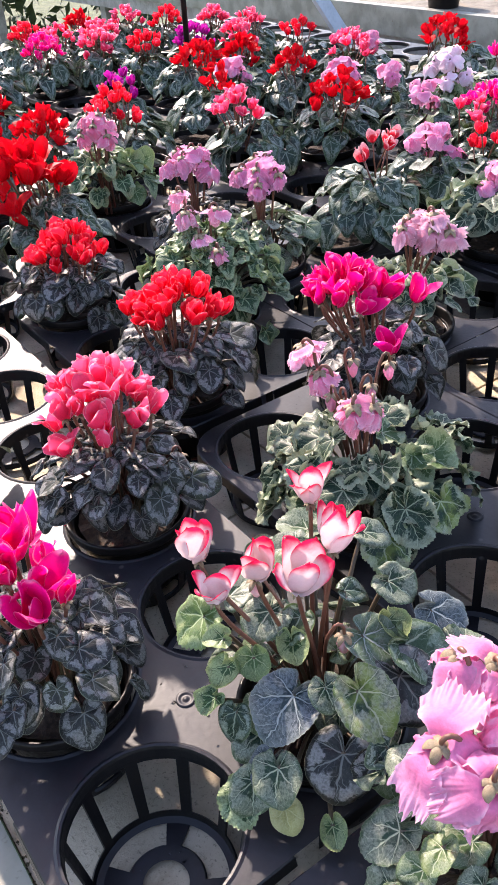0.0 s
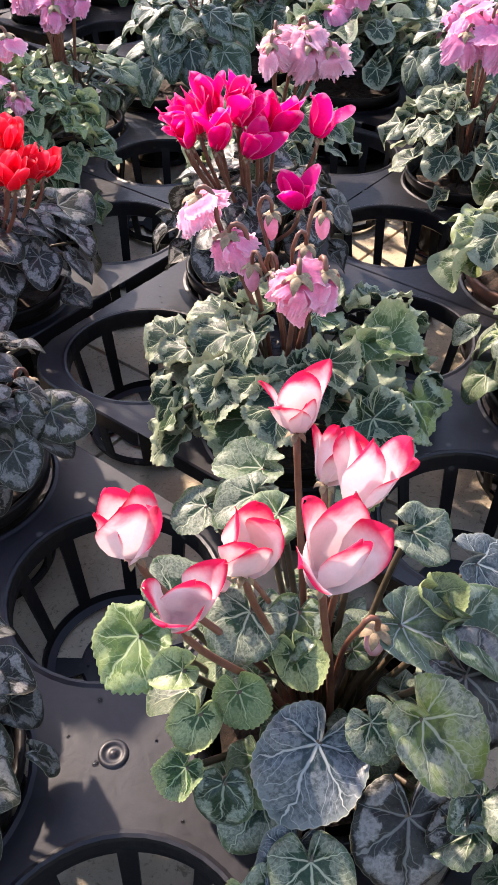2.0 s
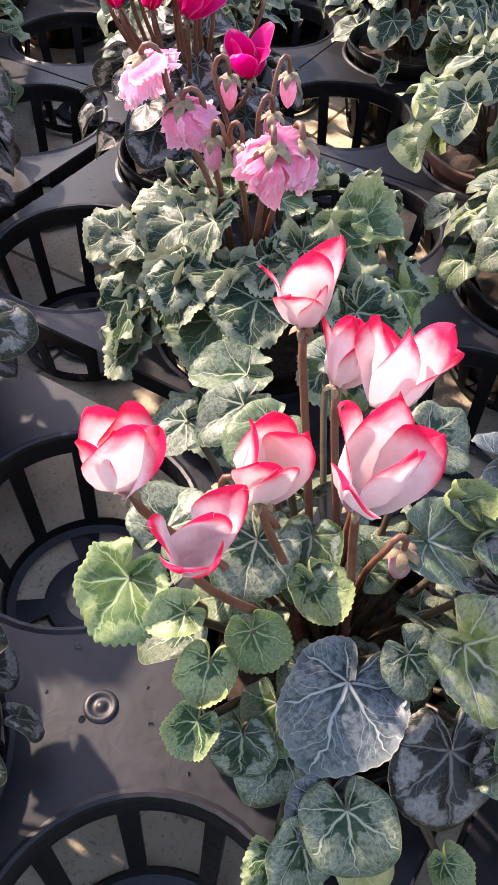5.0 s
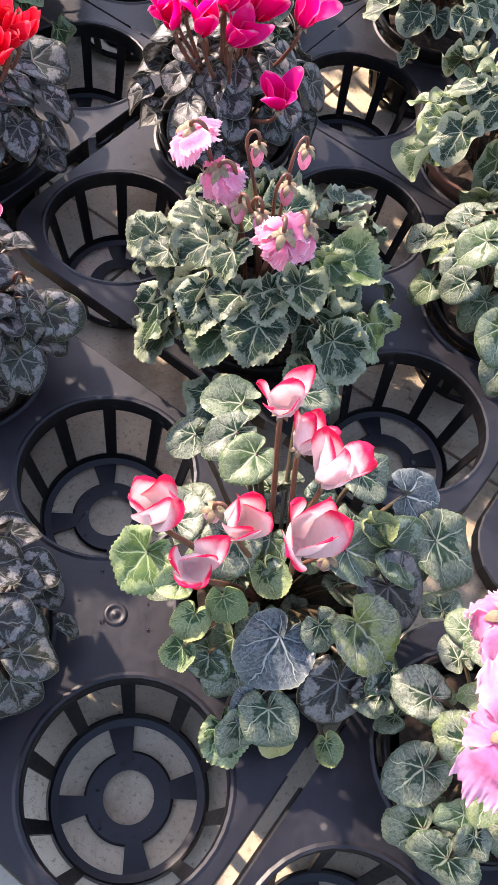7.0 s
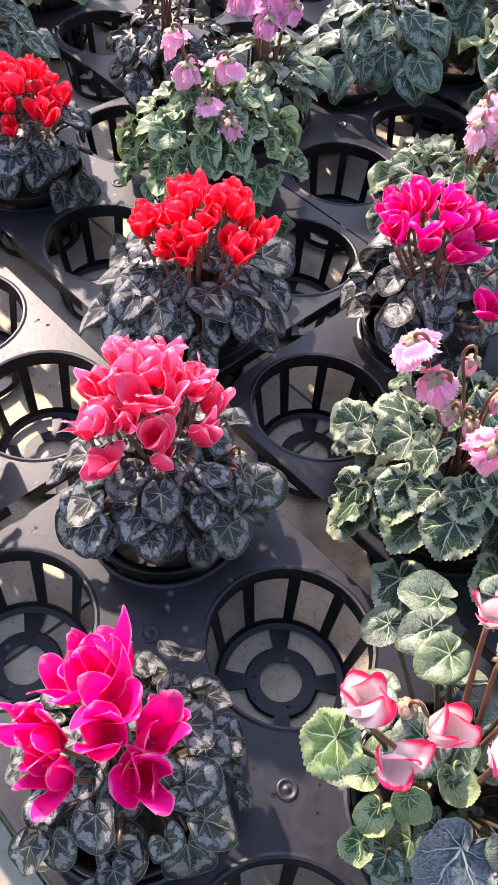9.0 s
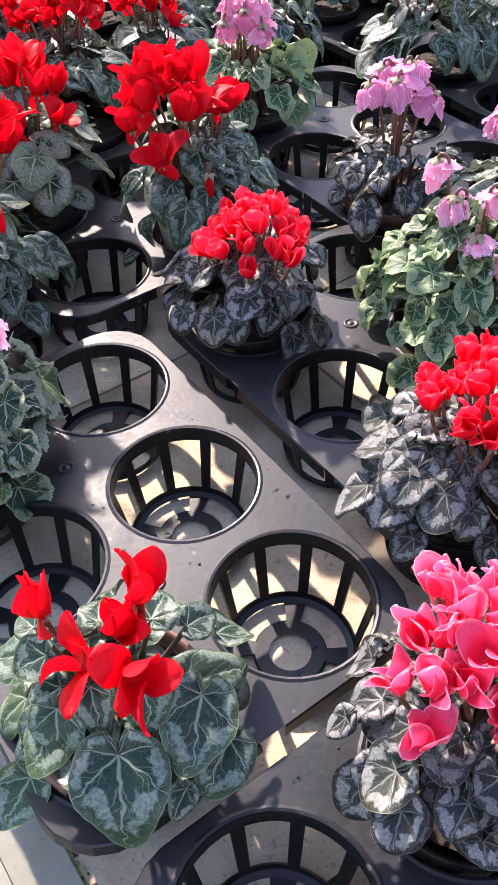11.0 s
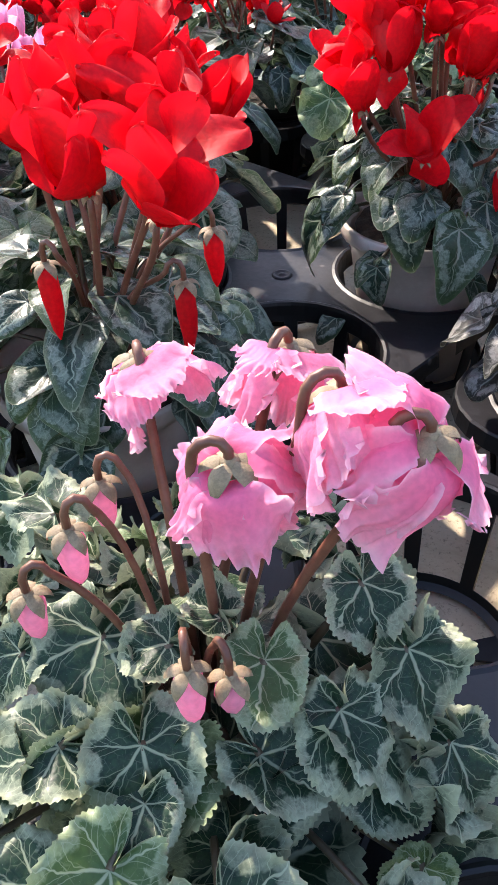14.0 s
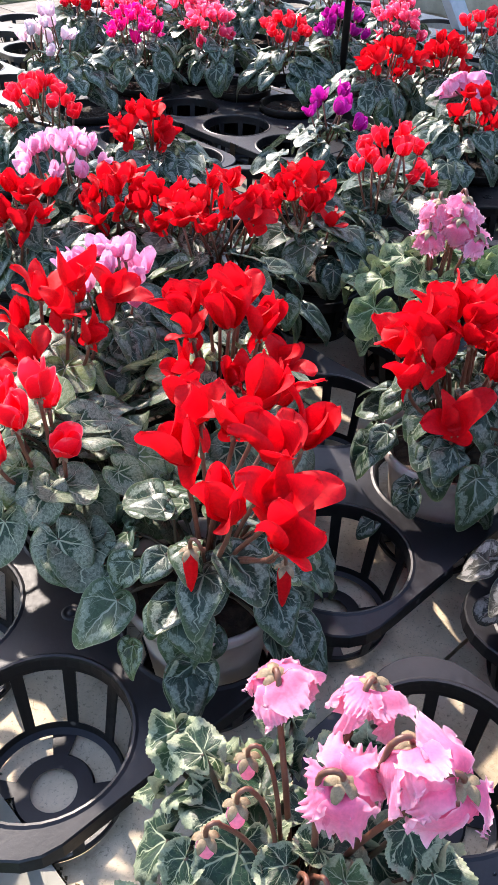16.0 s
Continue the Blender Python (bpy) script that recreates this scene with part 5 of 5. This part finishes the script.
far_plant(-0.829, 2.005, "red", R, seed=110)
far_plant(-0.809, 2.192, "lilac", "cyclamen with light pink upright flowers", "up", "deep", 18, 111, 0.085)
far_plant(-0.669, 2.339, "red", R, seed=112)
far_plant(-0.850, 2.500, "coral", C, seed=113, n=18, rad=0.085)
far_plant(-0.875, 2.961, "blush", "cyclamen with near-white flowers", "up", "deep", 14, 114, 0.08, 0.30)
far_plant(-0.676, 3.079, "magenta", K, seed=115, n=20, rad=0.085)
far_plant(-0.515, 3.111, "rose", C, seed=116, n=20, rad=0.085)
far_plant(-0.324, 3.019, "coral", C, seed=117, n=18, rad=0.08)
far_plant(-0.170, 3.100, "purple", "cyclamen with purple flowers", seed=118, n=18, rad=0.08)
far_plant(-0.020, 3.116, "rose", K, seed=119, n=16)
far_plant(-0.320, 2.430, "purple", "cyclamen with a few purple flowers and green leaves", "up", "deep", 8, 120, 0.07)
far_plant(-0.140, 2.760, "red", R, seed=121, n=16, rad=0.08)
far_plant(0.000, 2.810, "red", R, seed=122, n=14)
far_plant(-0.060, 2.420, "red", R, seed=123, n=8, rad=0.05)
far_plant(-0.298, 2.128, "coral", C, seed=124, n=16, hi=0.30, rad=0.08)
far_plant(-0.028, 2.076, "rose", C, seed=125, n=14, hi=0.28)
far_plant(-0.025, 2.575, "lilac", "cyclamen with lilac flowers", "frill", "deep", 8, 126)
far_plant(0.283, 1.620, "stripe", "cyclamen with red and white striped flowers", "up", "deep", 6, 127, 0.05, 0.30)
far_plant(0.395, 1.790, "lilac", "cyclamen with light mauve flowers", "frill", "deep", 8, 128, 0.08)
far_plant(0.236, 2.140, "red", R, seed=129, n=18, rad=0.085, hi=0.29)
far_plant(0.268, 2.480, "lilac", "cyclamen with lilac flowers", "frill", "deep", 9, 130, 0.08)
far_plant(0.504, 2.311, "blush", "cyclamen with pale lilac flowers", "frill", "green", 11, 131, 0.085, 0.32)
far_plant(0.560, 1.995, "magenta", K, seed=132, n=14)
far_plant(0.607, 2.776, "red", R, seed=133, n=18, rad=0.09, hi=0.30)
far_plant(0.326, 2.795, "rose", K, seed=134, n=18, rad=0.09)
far_plant(0.138, 2.516, "red", R, seed=135, n=12)
far_plant(0.500, 1.720, "coral", C, seed=136, n=8)
far_plant(0.474, 1.540, "lilac", "cyclamen with mauve-pink flowers", "frill", "broad", 6, 137, 0.05)
far_plant(-0.514, 3.320, "rose", C, seed=138, n=20, rad=0.09)
far_plant(-0.677, 3.298, "rose", K, seed=139, n=18, rad=0.09)
far_plant(-0.805, 3.400, "coral", C, seed=140, n=16)
far_plant(-0.637, 3.560, "red", R, seed=141, n=16)
far_plant(-0.470, 3.620, "rose", K, seed=142, n=18, rad=0.09)
far_plant(-0.300, 3.560, "coral", C, seed=143, n=16)
far_plant(-0.108, 3.480, "rose", K, seed=144, n=16)
far_plant(0.019, 3.328, "rose", C, seed=145, n=18)
far_plant(0.180, 3.050, "coral", R, seed=146, n=12)


# leafy plants that fill the free holes behind the near trays
free = sorted((h for h in HOLES if 0.25 < h[0] < 1.75 and 1.10 < h[1] < 2.0), key=lambda h: math.hypot(h[0] - 0.9, h[1] - 1.5))[:8]
for k, h in enumerate(free):
    o = place(*h)
    far_plant(o.x, o.y, ("lilac", "pink", "rose", "coral")[k % 4], "cyclamen with few flowers above dense grey-green leaves", ("frill", "frill", "up", "up")[k % 4], ("deep", "broad")[k % 2], 3, 200 + k, 0.04, 0.26, 0.23, leaves=34)
free = sorted((h for h in HOLES if 0.1 < h[0] < 1.9 and 1.75 < h[1] < 2.62), key=lambda h: math.hypot(h[0] - 0.9, h[1] - 2.0))[:8]
for k, h in enumerate(free):
    o = place(*h)
    far_plant(o.x, o.y, ("rose", "lilac", "coral", "magenta")[k % 4], "cyclamen with a loose head of flowers over grey-green leaves", ("up", "frill", "up", "up")[k % 4], ("deep", "broad")[k % 2], 6, 230 + k, 0.06, 0.27, 0.22, leaves=26)
far_plant(0.387, 2.369, "lilac", "cyclamen with a loose head of flowers over grey-green leaves", "frill", "deep", 5, 260, 0.06, 0.28, 0.23, leaves=20)
far_plant(0.379, 2.816, "lilac", "cyclamen with a loose head of flowers over grey-green leaves", "frill", "deep", 5, 261, 0.06, 0.28, 0.23, leaves=20)
far_plant(0.423, 2.108, "lilac", "cyclamen with a loose head of flowers over grey-green leaves", "frill", "deep", 5, 262, 0.06, 0.28, 0.23, leaves=20)
far_plant(0.282, 2.674, "rose", "cyclamen with a loose head of flowers over grey-green leaves", "up", "deep", 5, 263, 0.06, 0.28, 0.23, leaves=20)
far_plant(0.514, 1.902, "rose", "cyclamen with a loose head of flowers over grey-green leaves", "up", "deep", 5, 264, 0.06, 0.28, 0.23, leaves=20)
far_plant(0.623, 2.325, "magenta", "cyclamen with a loose head of flowers over grey-green leaves", "up", "deep", 5, 265, 0.06, 0.28, 0.23, leaves=20)


# ---------------------------------------------------------------- water left from the hose
def water_drops(u, v, seed):
    """Beads of water on one tray: on its plate between the holes and on the hubs of its baskets."""
    rng = random.Random(seed)
    vs, fs = [], []
    spots = []
    while len(spots) < 22:
        x, y = rng.uniform(-0.165, 0.165), rng.uniform(-0.25, 0.25)
        if all(math.hypot(x - c * PITCH, y - r * PITCH) > HOLE + 0.010 for c in (-0.5, 0.5) for r in (-1, 0, 1)):
            spots.append((x, y, 0.0001, rng.uniform(0.0007, 0.0019)))
    for c in (-0.5, 0.5):
        for r in (-1, 0, 1):
            for _ in range(9):
                a, q = rng.uniform(0, 6.28), rng.uniform(0.023, 0.032)
                spots.append((c * PITCH + q * math.cos(a), r * PITCH + q * math.sin(a), -0.0894, rng.uniform(0.0010, 0.0021)))
    for x, y, z, s in spots:
        k, w = len(vs), rng.uniform(0.7, 1.4)
        v0, f0 = lathe([(s, 0.0), (s * 0.92, s * 0.22), (s * 0.6, s * 0.42), (s * 0.05, s * 0.5)], 9)
        vs += [(x + p[0] * w, y + p[1], z + p[2]) for p in v0]
        fs += [tuple(i + k for i in q) for q in f0]
    ob = tagged(new("water_drops", mesh_of("water_drops", vs, fs, [M_WATER])), "clear beads of water scattered on a black tray", "water drops", "", "stuff")
    o = place(u, v, PLATE)
    ob.matrix_basis = pose(o.x, o.y, o.z, 0, 0, RZ)


for k, (u, v) in enumerate((T1, T2, T3, (0.022, 0.297))):
    water_drops(u, v, 60 + k)
